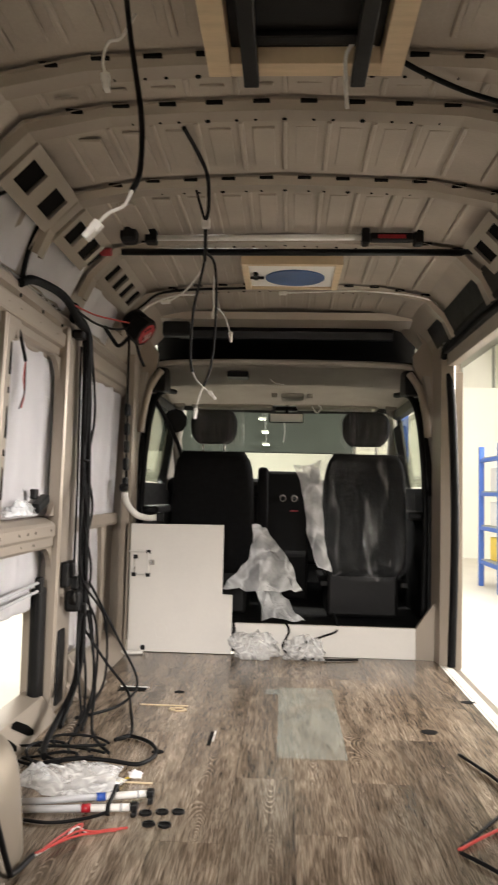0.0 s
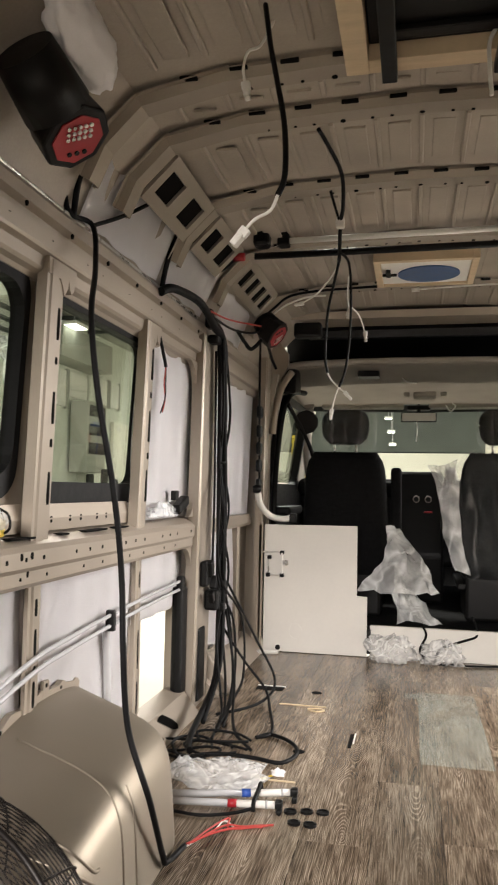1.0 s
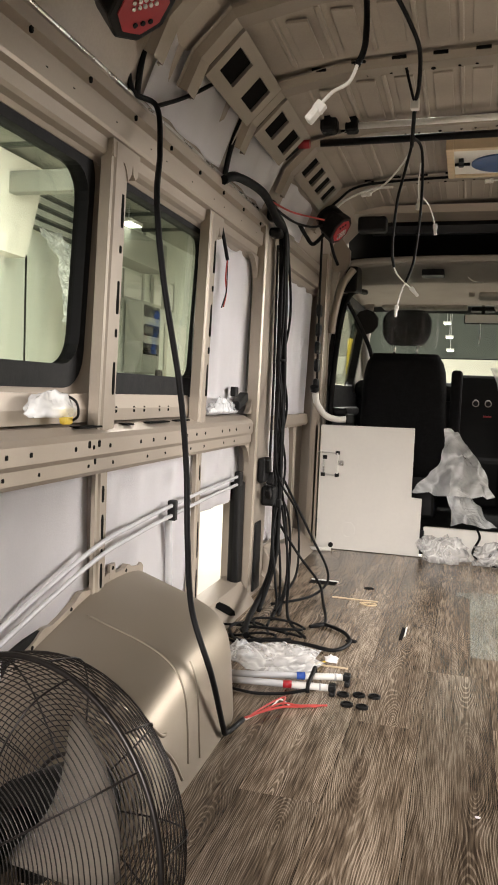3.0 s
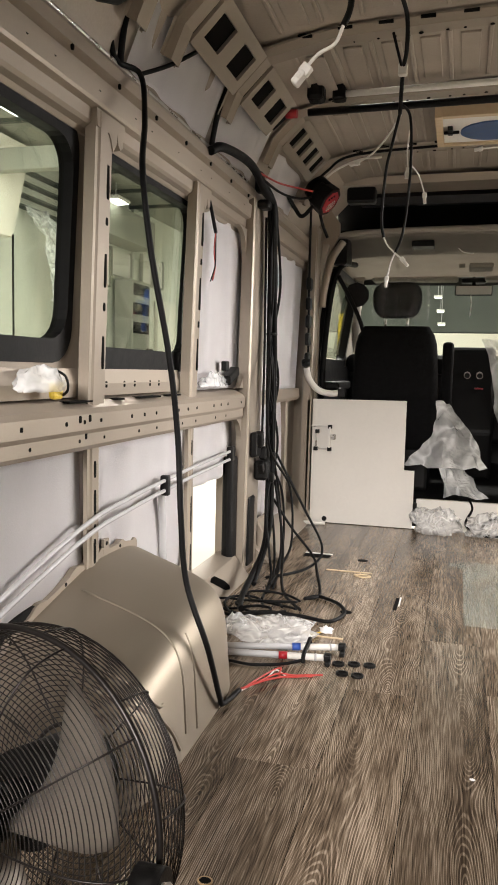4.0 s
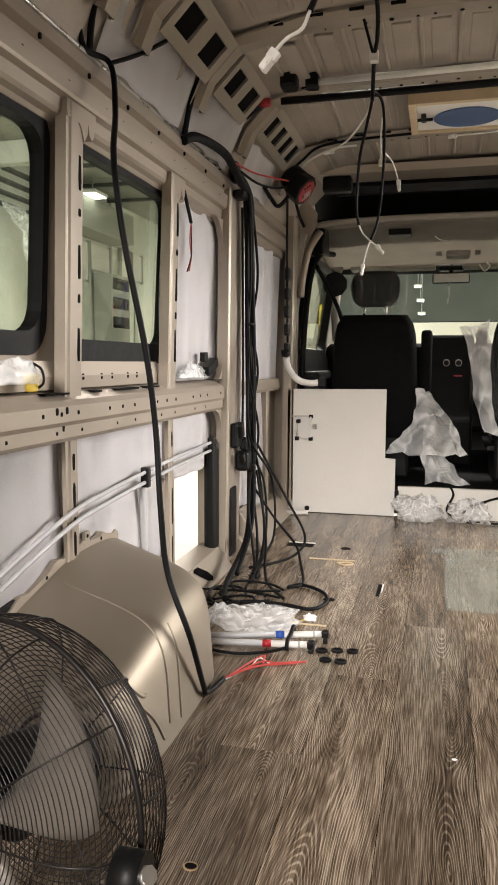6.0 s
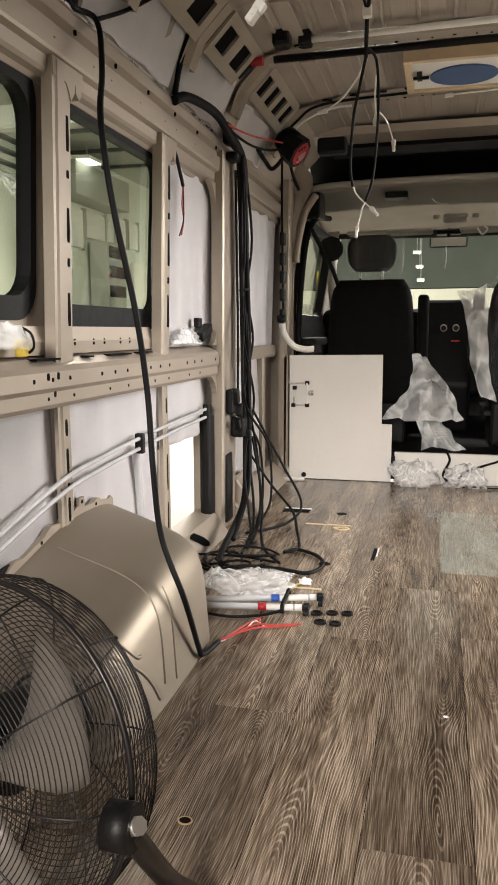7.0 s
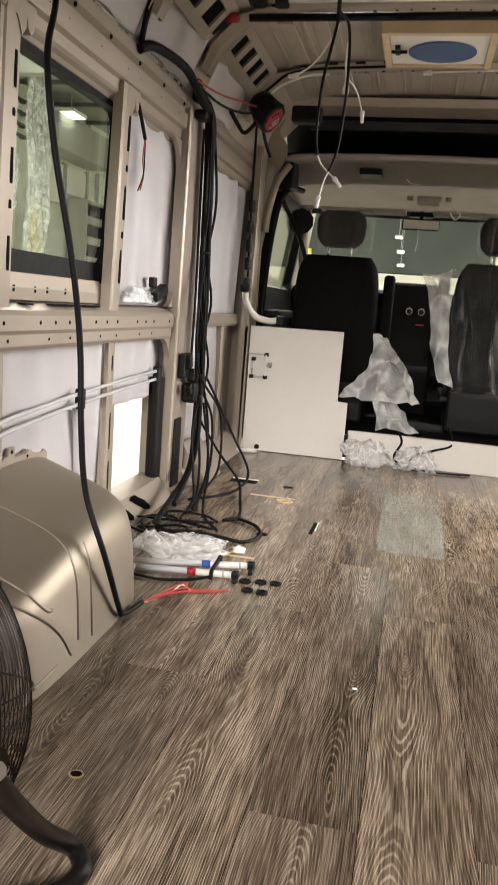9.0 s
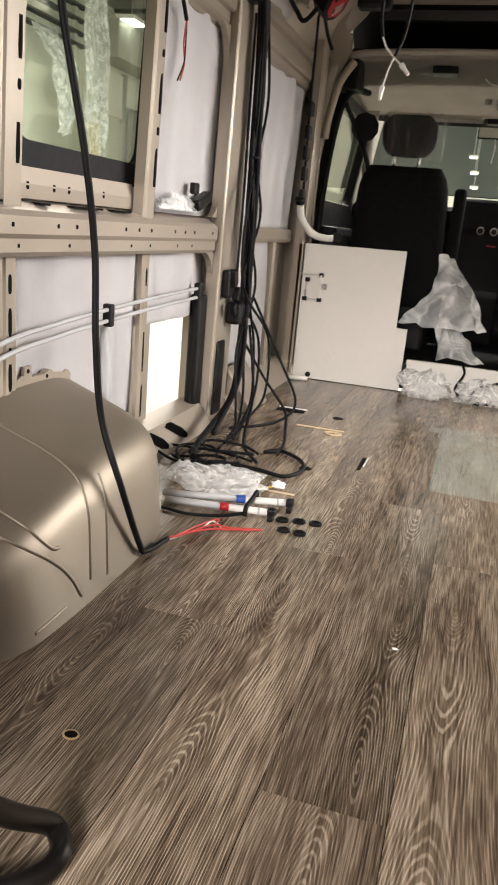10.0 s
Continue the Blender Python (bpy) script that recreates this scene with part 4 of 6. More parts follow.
def cable(name, pts, r, label, mt=BLACK, seg=7):
    return solid(name, tube(pts, r, 8, seg), mt, label, "cable")


cable("power_cord", [(-0.835, 1.624, 1.62), (-0.832, 1.642, 1.507), (-0.80, 1.715, 1.492), (-0.755, 1.64, 1.36), (-0.70, 1.505, 1.215), (-0.668, 1.48, 1.042), (-0.635, 1.505, 0.827), (-0.625, 1.535, 0.654), (-0.612, 1.525, 0.486), (-0.60, 1.535, 0.335), (-0.548, 1.53, 0.20), (-0.546, 1.62, 0.05), (-0.549, 1.665, 0.012), (-0.536, 1.755, 0.009)], 0.0068, "thick black power cord hanging to the floor")
cable("power_cord", [(-0.80, 1.715, 1.492), (-0.79, 1.88, 1.575), (-0.745, 2.00, 1.66), (-0.715, 2.03, 1.70)], 0.0055, "thin black cord tucked behind a roof bow")
# harness beside the door pillar
har = thing("wire_harness", (-0.79, 2.9, 0.0), "bundle of black cables tied down the wall pillar", "cable")
part("loom", tube([(-0.815, 2.28, 1.475), (-0.795, 2.36, 1.505), (-0.78, 2.62, 1.52), (-0.775, 2.80, 1.47), (-0.77, 2.92, 1.44), (-0.775, 2.96, 1.30), (-0.775, 2.98, 0.95)], 0.015), BLACK, har)
part("loom", tube([(-0.78, 2.70, 1.50), (-0.79, 2.95, 1.49), (-0.77, 2.96, 1.40), (-0.78, 2.98, 1.2), (-0.785, 3.0, 0.95), (-0.79, 3.02, 0.60), (-0.785, 3.0, 0.30), (-0.77, 2.90, 0.10), (-0.73, 2.45, 0.03), (-0.70, 2.34, 0.02)], 0.011), BLACK, har)
for k, (dx, dy, dz) in enumerate([(0.01, -0.06, 0.0), (0.012, 0.02, 0.0), (0.0, 0.06, 0.02), (0.02, 0.09, -0.02), (0.005, -0.02, 0.03)]):
    part("strand", tube([(-0.775 + dx * 0.3, 2.93 + 0.01 * k, 1.43), (-0.775 + dx, 2.96 + dy * 0.5, 1.15), (-0.78, 2.98 + dy * 0.3, 0.95), (-0.775 + dx, 3.0 + dy * 1.6 * (-1) ** k, 0.75), (-0.78 + dx, 3.02 - dy * 1.2, 0.5), (-0.775 + dx, 3.06 + dy * 2.6, 0.28), (-0.74 + dx, 2.98 + dy * 2.4, 0.08 + dz), (-0.70, 2.80 + dy, 0.02), (-0.66 - dx, 2.55 + dy, 0.012 + 0.003 * k)], 0.0052), BLACK, har)
part("loom", tube([(-0.765, 2.90, 1.45), (-0.768, 2.95, 1.30), (-0.765, 2.97, 1.0), (-0.765, 2.99, 0.8), (-0.77, 3.01, 0.45), (-0.76, 2.95, 0.16), (-0.73, 2.60, 0.03)], 0.009), BLACK, har)
part("loom", tube([(-0.785, 2.92, 1.45), (-0.783, 2.94, 1.25), (-0.785, 2.96, 0.9), (-0.785, 2.98, 0.5), (-0.78, 2.96, 0.36)], 0.010), BLACK, har)
part("strand", tube([(-0.80, 2.93, 1.40), (-0.80, 2.94, 1.1), (-0.80, 2.95, 0.8), (-0.80, 2.94, 0.5)], 0.005), BLACK, har)
part("junction", box((-0.83, 2.93, 0.36), (-0.775, 3.06, 0.44), 0.012), BLACKP, har, "black taped junction")
part("junction", box((-0.83, 2.86, 0.46), (-0.80, 2.94, 0.56), 0.01), BLACKP, har)
for x, y, z, a, size in ((-0.80, 2.90, 0.53, 12, 0.030), (-0.795, 2.95, 0.47, -20, 0.026), (-0.775, 3.02, 0.455, 25, 0.024), (-0.80, 3.05, 0.40, -12, 0.028), (-0.765, 2.98, 0.37, 8, 0.020), (-0.79, 2.90, 0.42, 30, 0.022)):
    part("connector", box((x - size * 0.5, y - size * 0.7, z - size), (x + size * 0.5, y + size * 0.7, z + size), 0.005, turn=Matrix.Rotation(radians(a), 4, "X")), BLACKP, har, "black plug connector")
part("tie", tube([(-0.795, 2.97, 0.95), (-0.775, 2.955, 0.95), (-0.76, 2.975, 0.95), (-0.775, 3.0, 0.95)], 0.006, 6, 6, True), BLACKP, har)
part("clamp", box((-0.82, 2.85, 1.42), (-0.77, 2.92, 1.455), 0.012), BLACKP, har)
part("clamp", box((-0.83, 2.85, 1.48), (-0.80, 2.90, 1.56), 0.01), BLACKP, har)
part("red_lead", tube([(-0.78, 2.68, 1.515), (-0.76, 2.95, 1.535), (-0.73, 3.2, 1.57), (-0.70, 3.4, 1.60)], 0.0038), REDW, har)
part("red_lead", tube([(-0.78, 2.66, 1.505), (-0.765, 3.0, 1.51), (-0.74, 3.25, 1.54), (-0.71, 3.4, 1.58)], 0.005), BLACK, har)
# coiled leads on the floor
coil = thing("coiled_cable", (-0.6, 2.5, 0.0), "loosely coiled black cable lying on the floor", "cable")
part("lead", tube([(-0.70, 2.30, 0.012), (-0.62, 2.36, 0.012), (-0.50, 2.36, 0.01), (-0.41, 2.345, 0.008), (-0.375, 2.44, 0.008), (-0.41, 2.54, 0.008), (-0.49, 2.60, 0.008), (-0.53, 2.55, 0.010)], 0.0065), BLACK, coil)
rnd = random.Random(4)
for k in range(5):
    cx, cy, rx, ry = -0.66 + rnd.uniform(-0.06, 0.06), 2.42 + rnd.uniform(-0.07, 0.07), rnd.uniform(0.05, 0.12), rnd.uniform(0.04, 0.10)
    part("lead", tube([(cx + rx * math.cos(a) * (1 + 0.2 * math.sin(2 * a + k)), cy + ry * math.sin(a) * (1 + 0.25 * math.cos(a + 2 * k)), 0.008 + 0.006 * k + 0.006 * math.sin(2 * a + k)) for a in [5.6 * q / 9 for q in range(10)]], 0.0046, 5, 6), BLACK, coil)
for pts in ([(-0.78, 3.05, 0.28), (-0.70, 3.1, 0.14), (-0.60, 3.06, 0.04), (-0.55, 2.9, 0.01), (-0.49, 2.62, 0.01), (-0.53, 2.55, 0.01)],
            [(-0.78, 3.12, 0.45), (-0.66, 3.15, 0.22), (-0.57, 3.12, 0.06), (-0.60, 2.95, 0.012), (-0.72, 2.75, 0.015)],
            [(-0.77, 3.06, 0.35), (-0.72, 3.02, 0.1), (-0.66, 2.75, 0.015), (-0.60, 2.55, 0.015), (-0.52, 2.42, 0.012)]):
    part("lead", tube(pts, 0.0055), BLACK, coil)

# black line of clips and white hose beside the cab pillar
st = thing("seat_belt_reel", (-0.80, 3.85, 0.8), "black seat belt parts hanging down the front pillar", "seat belt")
part("strap", tube([(-0.795, 3.79, 1.62), (-0.80, 3.82, 1.3), (-0.80, 3.85, 0.9)], 0.006), BLACK, st)
for z in (1.25, 1.15, 1.06, 0.97, 0.87):
    part("buckle", box((-0.815, 3.815, z - 0.035), (-0.79, 3.875, z + 0.03), 0.01), BLACKP, st)
hose = thing("white_hose", (-0.79, 3.85, 0.66), "short white corrugated hose hanging off the pillar", "hose")
part("tube", tube([(-0.80, 3.82, 0.83), (-0.795, 3.86, 0.77), (-0.76, 3.93, 0.71), (-0.70, 3.97, 0.69), (-0.655, 3.99, 0.695)], 0.017), WHITEP, hose)
part("collar", cyl((-0.802, 3.81, 0.835), (-0.802, 3.80, 0.86), 0.022), BLACKP, hose)
part("collar", box((-0.66, 3.97, 0.67), (-0.62, 4.0, 0.72), 0.006), BLACKP, hose)
# bits on the belt rail
def crumple(name, c, r, mt, label, category, seed, flat=0.35, rough=0.55, n=26):
    def at(u, v):
        a, p = 2 * math.pi * u, math.pi * (v - 0.5)
        d = Vector((math.cos(a) * math.cos(p), math.sin(a) * math.cos(p), math.sin(p)))
        q = 1 + rough * (noise.noise(d * 2.3 + Vector((seed, 0, 0))) + 0.6 * abs(noise.noise(d * 5.1 + Vector((0, seed, 0)))))
        w = Vector((d.x * r[0], d.y * r[1], d.z * r[2])) * q
        w.z = max(w.z, -r[2] * flat)
        return Vector(c) + w
    b = grid(at, n, n // 2)
    bmesh.ops.remove_doubles(b, verts=b.verts, dist=0.0002)
    for f in b.faces:
        f.smooth = True
    return b


def heap(name, c, r, label, category, seed, mt=None, flat=0.35, rough=0.55):
    return solid(name, crumple(name, c, r, mt, label, category, seed, flat, rough), mt if mt else FILM, label, category)


heap("plastic_bag", (-0.855, 1.36, 0.765), (0.025, 0.075, 0.035), "crumpled clear bag with yellow fittings on the belt rail", "bag", 3)
solid("yellow_connector", box((-0.862, 1.40, 0.735), (-0.845, 1.44, 0.775), 0.008), YELLOW, "small yellow connector inside a clear bag", "connector")
solid("cable_tie", tube([(-0.865, 1.42, 0.80), (-0.835, 1.425, 0.785), (-0.832, 1.43, 0.755), (-0.855, 1.435, 0.74)], 0.003, 6, 6), BLACK, "black cable tie round a bag", "cable tie")
heap("plastic_bag", (-0.865, 2.50, 0.755), (0.02, 0.13, 0.03), "crumpled clear bag on the belt rail", "bag", 5)
cn = thing("connector_plug", (-0.86, 2.68, 0.76), "black connector plug in a clear bag", "connector")
part("body", box((-0.875, 2.62, 0.765), (-0.84, 2.74, 0.80), 0.006, turn=Matrix.Rotation(radians(18), 4, "X")), BLACKP, cn)
part("latch", box((-0.87, 2.60, 0.80), (-0.85, 2.64, 0.835), 0.004), BLACKP, cn)
tail = thing("wire_tail", (-0.85, 2.41, 1.10), "short black and red wire tail over the insulation", "wire")
part("sleeve", tube([(-0.85, 2.375, 1.355), (-0.848, 2.40, 1.32), (-0.850, 2.452, 1.26)], 0.006), BLACK, tail)
part("wire", tube([(-0.850, 2.452, 1.26), (-0.852, 2.445, 1.20), (-0.850, 2.452, 1.15), (-0.851, 2.43, 1.10)], 0.0025), REDW, tail)
part("wire", tube([(-0.850, 2.454, 1.26), (-0.849, 2.452, 1.20), (-0.848, 2.445, 1.15), (-0.851, 2.41, 1.095)], 0.0022), BLACK, tail)
solid("rubber_edging", tube([(-0.822, 2.31, 1.50), (-0.80, 2.295, 1.58), (-0.768, 2.30, 1.68)], 0.009), BLACK, "black rubber strip between insulation sheets", "strip")
solid("rubber_edging", tube([(-0.826, 1.66, 1.50), (-0.81, 1.65, 1.58), (-0.785, 1.65, 1.66)], 0.008), BLACK, "black rubber strip beside an insulation sheet", "strip")

# ---- under the roof ----
def frame_of(name, x0, x1, y0, y1, rim, z0, z1, label):
    th = thing(name, ((x0 + x1) / 2, (y0 + y1) / 2, z0), label, "roof vent")
    part("frame_side", box((x0, y0, z0), (x0 + rim, y1, z1), 0.002), WOODF, th, "raw pine batten")
    part("frame_side", box((x1 - rim, y0, z0), (x1, y1, z1), 0.002), WOODF, th, "raw pine batten")
    part("frame_end", box((x0 + rim, y0, z0 + 0.001), (x1 - rim, y0 + rim, z1), 0.002), WOODF, th, "raw pine batten")
    part("frame_end", box((x0 + rim, y1 - rim, z0 + 0.001), (x1 - rim, y1, z1), 0.002), WOODF, th, "raw pine batten")
    return th


v1 = frame_of("roof_vent", -0.18, 0.235, 3.02, 3.41, 0.028, 1.765, 1.81, "wood-framed roof vent with a blue round cover")
part("plate", box((-0.152, 3.048, 1.774), (0.207, 3.382, 1.79), 0.002), BOARD, v1, "cream plate")
d = cyl((0.042, 3.235, 1.776), (0.042, 3.235, 1.768), 0.128, n=40)
for v in d.verts:
    v.co.y = 3.235 + (v.co.y - 3.235) * 0.9
part("cover_disc", d, VENTBLUE, v1, "blue round film")
part("crank", box((-0.135, 3.16, 1.760), (-0.115, 3.24, 1.775), 0.003), BLACKP, v1)
part("crank", box((-0.15, 3.20, 1.757), (-0.09, 3.212, 1.768), 0.002), BLACKP, v1)
v2 = frame_of("roof_vent", -0.165, 0.255, 1.18, 1.615, 0.05, 1.755, 1.81, "large wood-framed roof opening with a black cover")
part("cover", box((-0.114, 1.232, 1.79), (0.204, 1.563, 1.815), 0.004), BLACKP, v2)
part("rail", box((-0.09, 1.50, 1.775), (0.18, 1.53, 1.79), 0.003), BLACKP, v2)
part("strap", box((-0.088, 1.18, 1.735), (-0.055, 1.625, 1.757), 0.003), BLACKP, v2, "dark metal strap")
part("strap", box((0.145, 1.18, 1.735), (0.178, 1.625, 1.757), 0.003), BLACKP, v2, "dark metal strap")
part("sticker", box((0.0, 1.335, 1.786), (0.125, 1.37, 1.790)), WHITEP, v2, "white blank sticker")
bar = thing("roof_crossbar", (0, 2.80, 1.74), "black telescopic bar wedged across the roof", "bar")
part("pole", cyl((-0.62, 2.80, 1.742), (0.66, 2.80, 1.748), 0.013, n=16), BLACKP, bar)
part("pole", cyl((0.2, 2.80, 1.745), (0.78, 2.80, 1.752), 0.010, n=16), BLACK, bar)
for x, s in ((-0.66, -1), (0.74, 1)):
    part("end_cap", cyl((x, 2.80, 1.742), (x + s * 0.05, 2.80, 1.742), 0.016, n=16), RED, bar, "red end cap")
    part("foot", cyl((x + s * 0.05, 2.80, 1.742), (x + s * 0.10, 2.80, 1.70), 0.018, n=12), BLACK, bar)
lamp = thing("tube_light", (-0.1, 2.745, 1.775), "slim white tube light clamped under the roof", "tube light")
part("tube", cyl((-0.475, 2.745, 1.778), (0.28, 2.745, 1.785), 0.011, n=16), WHITEP, lamp)
part("clamp", box((-0.52, 2.72, 1.755), (-0.475, 2.77, 1.81), 0.008), BLACKP, lamp)
part("clamp", box((0.28, 2.72, 1.755), (0.31, 2.77, 1.815), 0.008), BLACKP, lamp)
part("handle", box((0.31, 2.728, 1.768), (0.47, 2.762, 1.800), 0.008), BLACKP, lamp)
part("handle_badge", box((0.34, 2.7265, 1.776), (0.44, 2.7285, 1.790)), RED, lamp)
part("clamp", box((0.47, 2.72, 1.755), (0.505, 2.77, 1.815), 0.008), BLACKP, lamp)
solid("black_bracket", box((-0.60, 2.66, 1.74), (-0.54, 2.73, 1.80), 0.015), BLACKP, "black bracket screwed under the roof", "bracket")


def plug(at, tip, parent, w=0.013):
    at, tip = Vector(at), Vector(tip)
    d = (tip - at).normalized()
    m = Matrix.Translation(at + d * 0.02) @ d.to_track_quat("Z", "Y").to_matrix().to_4x4()
    b = box((-w, -w * 0.55, -0.014), (w, w * 0.55, 0.010), 0.003)
    box((-w * 0.6, -w * 0.8, -0.026), (w * 0.6, w * 0.8, -0.010), 0.002, 2, b)
    box((-w * 1.15, -w * 0.3, -0.008), (w * 1.15, w * 0.3, 0.0), 0.001, 1, b)
    bmesh.ops.transform(b, matrix=m, verts=b.verts)
    part("plug", b, WHITEP, parent, "white plug")


w1 = thing("hanging_wire", (-0.30, 1.2, 1.26), "black sleeved wire ending in a white plug", "wire")
part("sleeve", tube([(-0.31, 1.42, 1.81), (-0.29, 1.38, 1.70), (-0.273, 1.35, 1.623), (-0.243, 1.28, 1.49), (-0.23, 1.22, 1.374), (-0.238, 1.20, 1.33)], 0.0052), BLACK, w1)
part("wire", tube([(-0.238, 1.20, 1.33), (-0.25, 1.2, 1.305), (-0.275, 1.2, 1.292), (-0.295, 1.2, 1.272)], 0.003), WHITEP, w1)
plug((-0.293, 1.20, 1.272), (-0.312, 1.2, 1.25), w1, 0.011)
w2 = thing("hanging_wire", (-0.34, 1.45, 1.63), "short white wire with a plug hanging from the roof", "wire")
part("wire", tube([(-0.30, 1.46, 1.80), (-0.325, 1.45, 1.745), (-0.350, 1.45, 1.735), (-0.360, 1.45, 1.70), (-0.354, 1.45, 1.665)], 0.003), WHITEP, w2)
plug((-0.354, 1.45, 1.665), (-0.348, 1.45, 1.62), w2, 0.011)
w3 = thing("hanging_wire", (0.14, 1.55, 1.66), "white wire loop hanging beside the roof opening", "wire")
part("wire", tube([(0.19, 1.56, 1.79), (0.165, 1.55, 1.81), (0.132, 1.55, 1.77), (0.130, 1.55, 1.71), (0.134, 1.55, 1.65)], 0.0045), WHITEP, w3)
w4 = thing("hanging_wire", (-0.25, 2.4, 1.1), "black roof harness with several white plugs", "wire")
part("loom", tube([(-0.27, 1.955, 1.81), (-0.245, 2.03, 1.785), (-0.222, 2.12, 1.75), (-0.225, 2.20, 1.69), (-0.237, 2.25, 1.655), (-0.25, 2.35, 1.57)], 0.006), BLACK, w4)
part("clip", box((-0.25, 2.235, 1.64), (-0.225, 2.262, 1.672), 0.004), WHITEP, w4, "white cable clip")
part("stub", tube([(-0.262, 2.19, 1.735), (-0.252, 2.21, 1.70), (-0.240, 2.24, 1.66)], 0.004), BLACK, w4)
part("branch", tube([(-0.25, 2.35, 1.57), (-0.275, 2.41, 1.50), (-0.295, 2.45, 1.43), (-0.308, 2.5, 1.30), (-0.300, 2.51, 1.24)], 0.0045), BLACK, w4)
part("branch", tube([(-0.245, 2.33, 1.59), (-0.222, 2.40, 1.57), (-0.220, 2.45, 1.425), (-0.237, 2.5, 1.265), (-0.26, 2.5, 1.19)], 0.0045), BLACK, w4)
part("wire", tube([(-0.30, 2.51, 1.24), (-0.287, 2.52, 1.215), (-0.262, 2.52, 1.19), (-0.24, 2.52, 1.172)], 0.0025), WHITEP, w4)
part("wire", tube([(-0.26, 2.5, 1.19), (-0.272, 2.5, 1.16), (-0.284, 2.5, 1.11)], 0.0025), WHITEP, w4)
plug((-0.24, 2.52, 1.172), (-0.225, 2.52, 1.155), w4, 0.009)
plug((-0.284, 2.5, 1.11), (-0.287, 2.5, 1.08), w4, 0.008)
part("wire", tube([(-0.25, 2.38, 1.575), (-0.29, 2.48, 1.555), (-0.35, 2.6, 1.535), (-0.41, 2.65, 1.515)], 0.003), WHITEP, w4)
plug((-0.41, 2.65, 1.514), (-0.46, 2.66, 1.508), w4, 0.009)
part("wire", tube([(-0.225, 2.42, 1.54), (-0.235, 2.5, 1.50), (-0.235, 2.55, 1.46)], 0.0022), WHITEP, w4)
plug((-0.235, 2.55, 1.46), (-0.235, 2.55, 1.42), w4, 0.009)
part("wire", tube([(-0.222, 2.45, 1.45), (-0.20, 2.55, 1.44), (-0.182, 2.6, 1.39)], 0.0022), WHITEP, w4)
plug((-0.182, 2.6, 1.39), (-0.18, 2.6, 1.36), w4, 0.009)
w5 = thing("roof_wiring", (0, 3.47, 1.75), "thin black and white wiring clipped along a roof bow", "wire")
part("wire", tube([(-0.74, 3.40, 1.60), (-0.66, 3.45, 1.70), (-0.55, 3.47, 1.768), (-0.2, 3.475, 1.79), (-0.05, 3.42, 1.775)], 0.006), BLACK, w5)
part("wire", tube([(-0.72, 3.42, 1.585), (-0.64, 3.45, 1.69), (-0.52, 3.46, 1.745), (-0.42, 3.47, 1.755)], 0.005), WHITEP, w5)
part("wire", tube([(0.0, 3.46, 1.765), (0.1, 3.47, 1.772), (0.4, 3.48, 1.78), (0.68, 3.50, 1.745), (0.76, 3.6, 1.66)], 0.004), WHITEP, w5)
plug((0.0, 3.46, 1.765), (-0.04, 3.46, 1.76), w5, 0.012)


cable("roof_cable", [(0.22, 1.56, 1.775), (0.30, 1.62, 1.768), (0.42, 1.70, 1.765), (0.62, 1.78, 1.745), (0.74, 1.80, 1.66)], 0.006, "black cable slung under the roof towards the side door")


def work_light(c, axis, body, r, label):
    c, axis = Vector(c), Vector(axis).normalized()
    th = thing("work_light", tuple(c), label, "work light")
    head = cyl(c - axis * r * 0.55, c + axis * r * 0.45, r * 0.92, r, n=8)
    bmesh.ops.bevel(head, geom=head.edges[:], offset=r * 0.08, segments=2, profile=0.5, affect="EDGES")
    part("housing", smooth(head, False), BLACKP, th)
    part("face", cyl(c + axis * r * 0.44, c + axis * r * 0.49, r * 0.74, n=8), RED, th, "red front plate")
    u = axis.orthogonal().normalized()
    w = axis.cross(u)
    leds = bmesh.new()
    for i in range(-2, 3):
        for j in range(0, 3):
            p = c + axis * r * 0.485 + u * (i * 0.16 * r) + w * ((j - 1) * 0.17 * r - 0.25 * r)
            cyl(p, p + axis * 0.004, r * 0.055, n=8, bm=leds)
    part("lens_array", leds, CHROME, th, "rows of small clear lenses")
    sw = bmesh.new()
    for i in (-1, 0, 1):
        p = c + axis * r * 0.485 + u * (i * 0.22 * r) + w * 0.4 * r
        cyl(p, p + axis * 0.004, r * 0.07, n=6, bm=sw)
    part("switch", sw, BLACKP, th)
    b0, b1 = c + Vector(body) * 0.25, c + Vector(body)
    part("rear_drum", cyl(b0, b1, r * 0.9, r * 0.78, n=20), BLACKP, th)
    return th


work_light((-0.692, 1.35, 1.558), (0.62, -0.05, -0.78), (-0.03, -0.13, 0.085), 0.078, "black and red battery work light hung under the roof")
work_light((-0.66, 3.42, 1.575), (0.75, -0.15, -0.6), (-0.05, 0.02, 0.06), 0.072, "black and red battery work light beside the front pillar")
wb = thing("tool_battery", (-0.52, 3.5, 1.60), "black battery pack hanging near the front roof corner", "battery")
part("pack", box((-0.57, 3.46, 1.56), (-0.44, 3.53, 1.63), 0.012), BLACKP, wb)
part("cord", tube([(-0.69, 3.45, 1.53), (-0.68, 3.5, 1.47), (-0.66, 3.52, 1.42)], 0.007), BLACK, wb)
part("cord", tube([(-0.70, 3.40, 1.55), (-0.76, 3.42, 1.50), (-0.79, 3.40, 1.53), (-0.80, 3.30, 1.56)], 0.009), BLACK, wb)
solid("white_cloth", crumple("white_cloth", (-0.66, 1.34, 1.725), (0.045, 0.13, 0.075), FOAM, "", "", 9, 1.0, 0.25, 40), FOAM, "white crumpled cloth tucked over a roof bow", "cloth")

# ---- floor clutter ----
heap("plastic_bag", (-0.55, 2.16, 0.018), (0.12, 0.06, 0.045), "clear plastic bag of small parts on the floor", "bag", 11, FILM3)
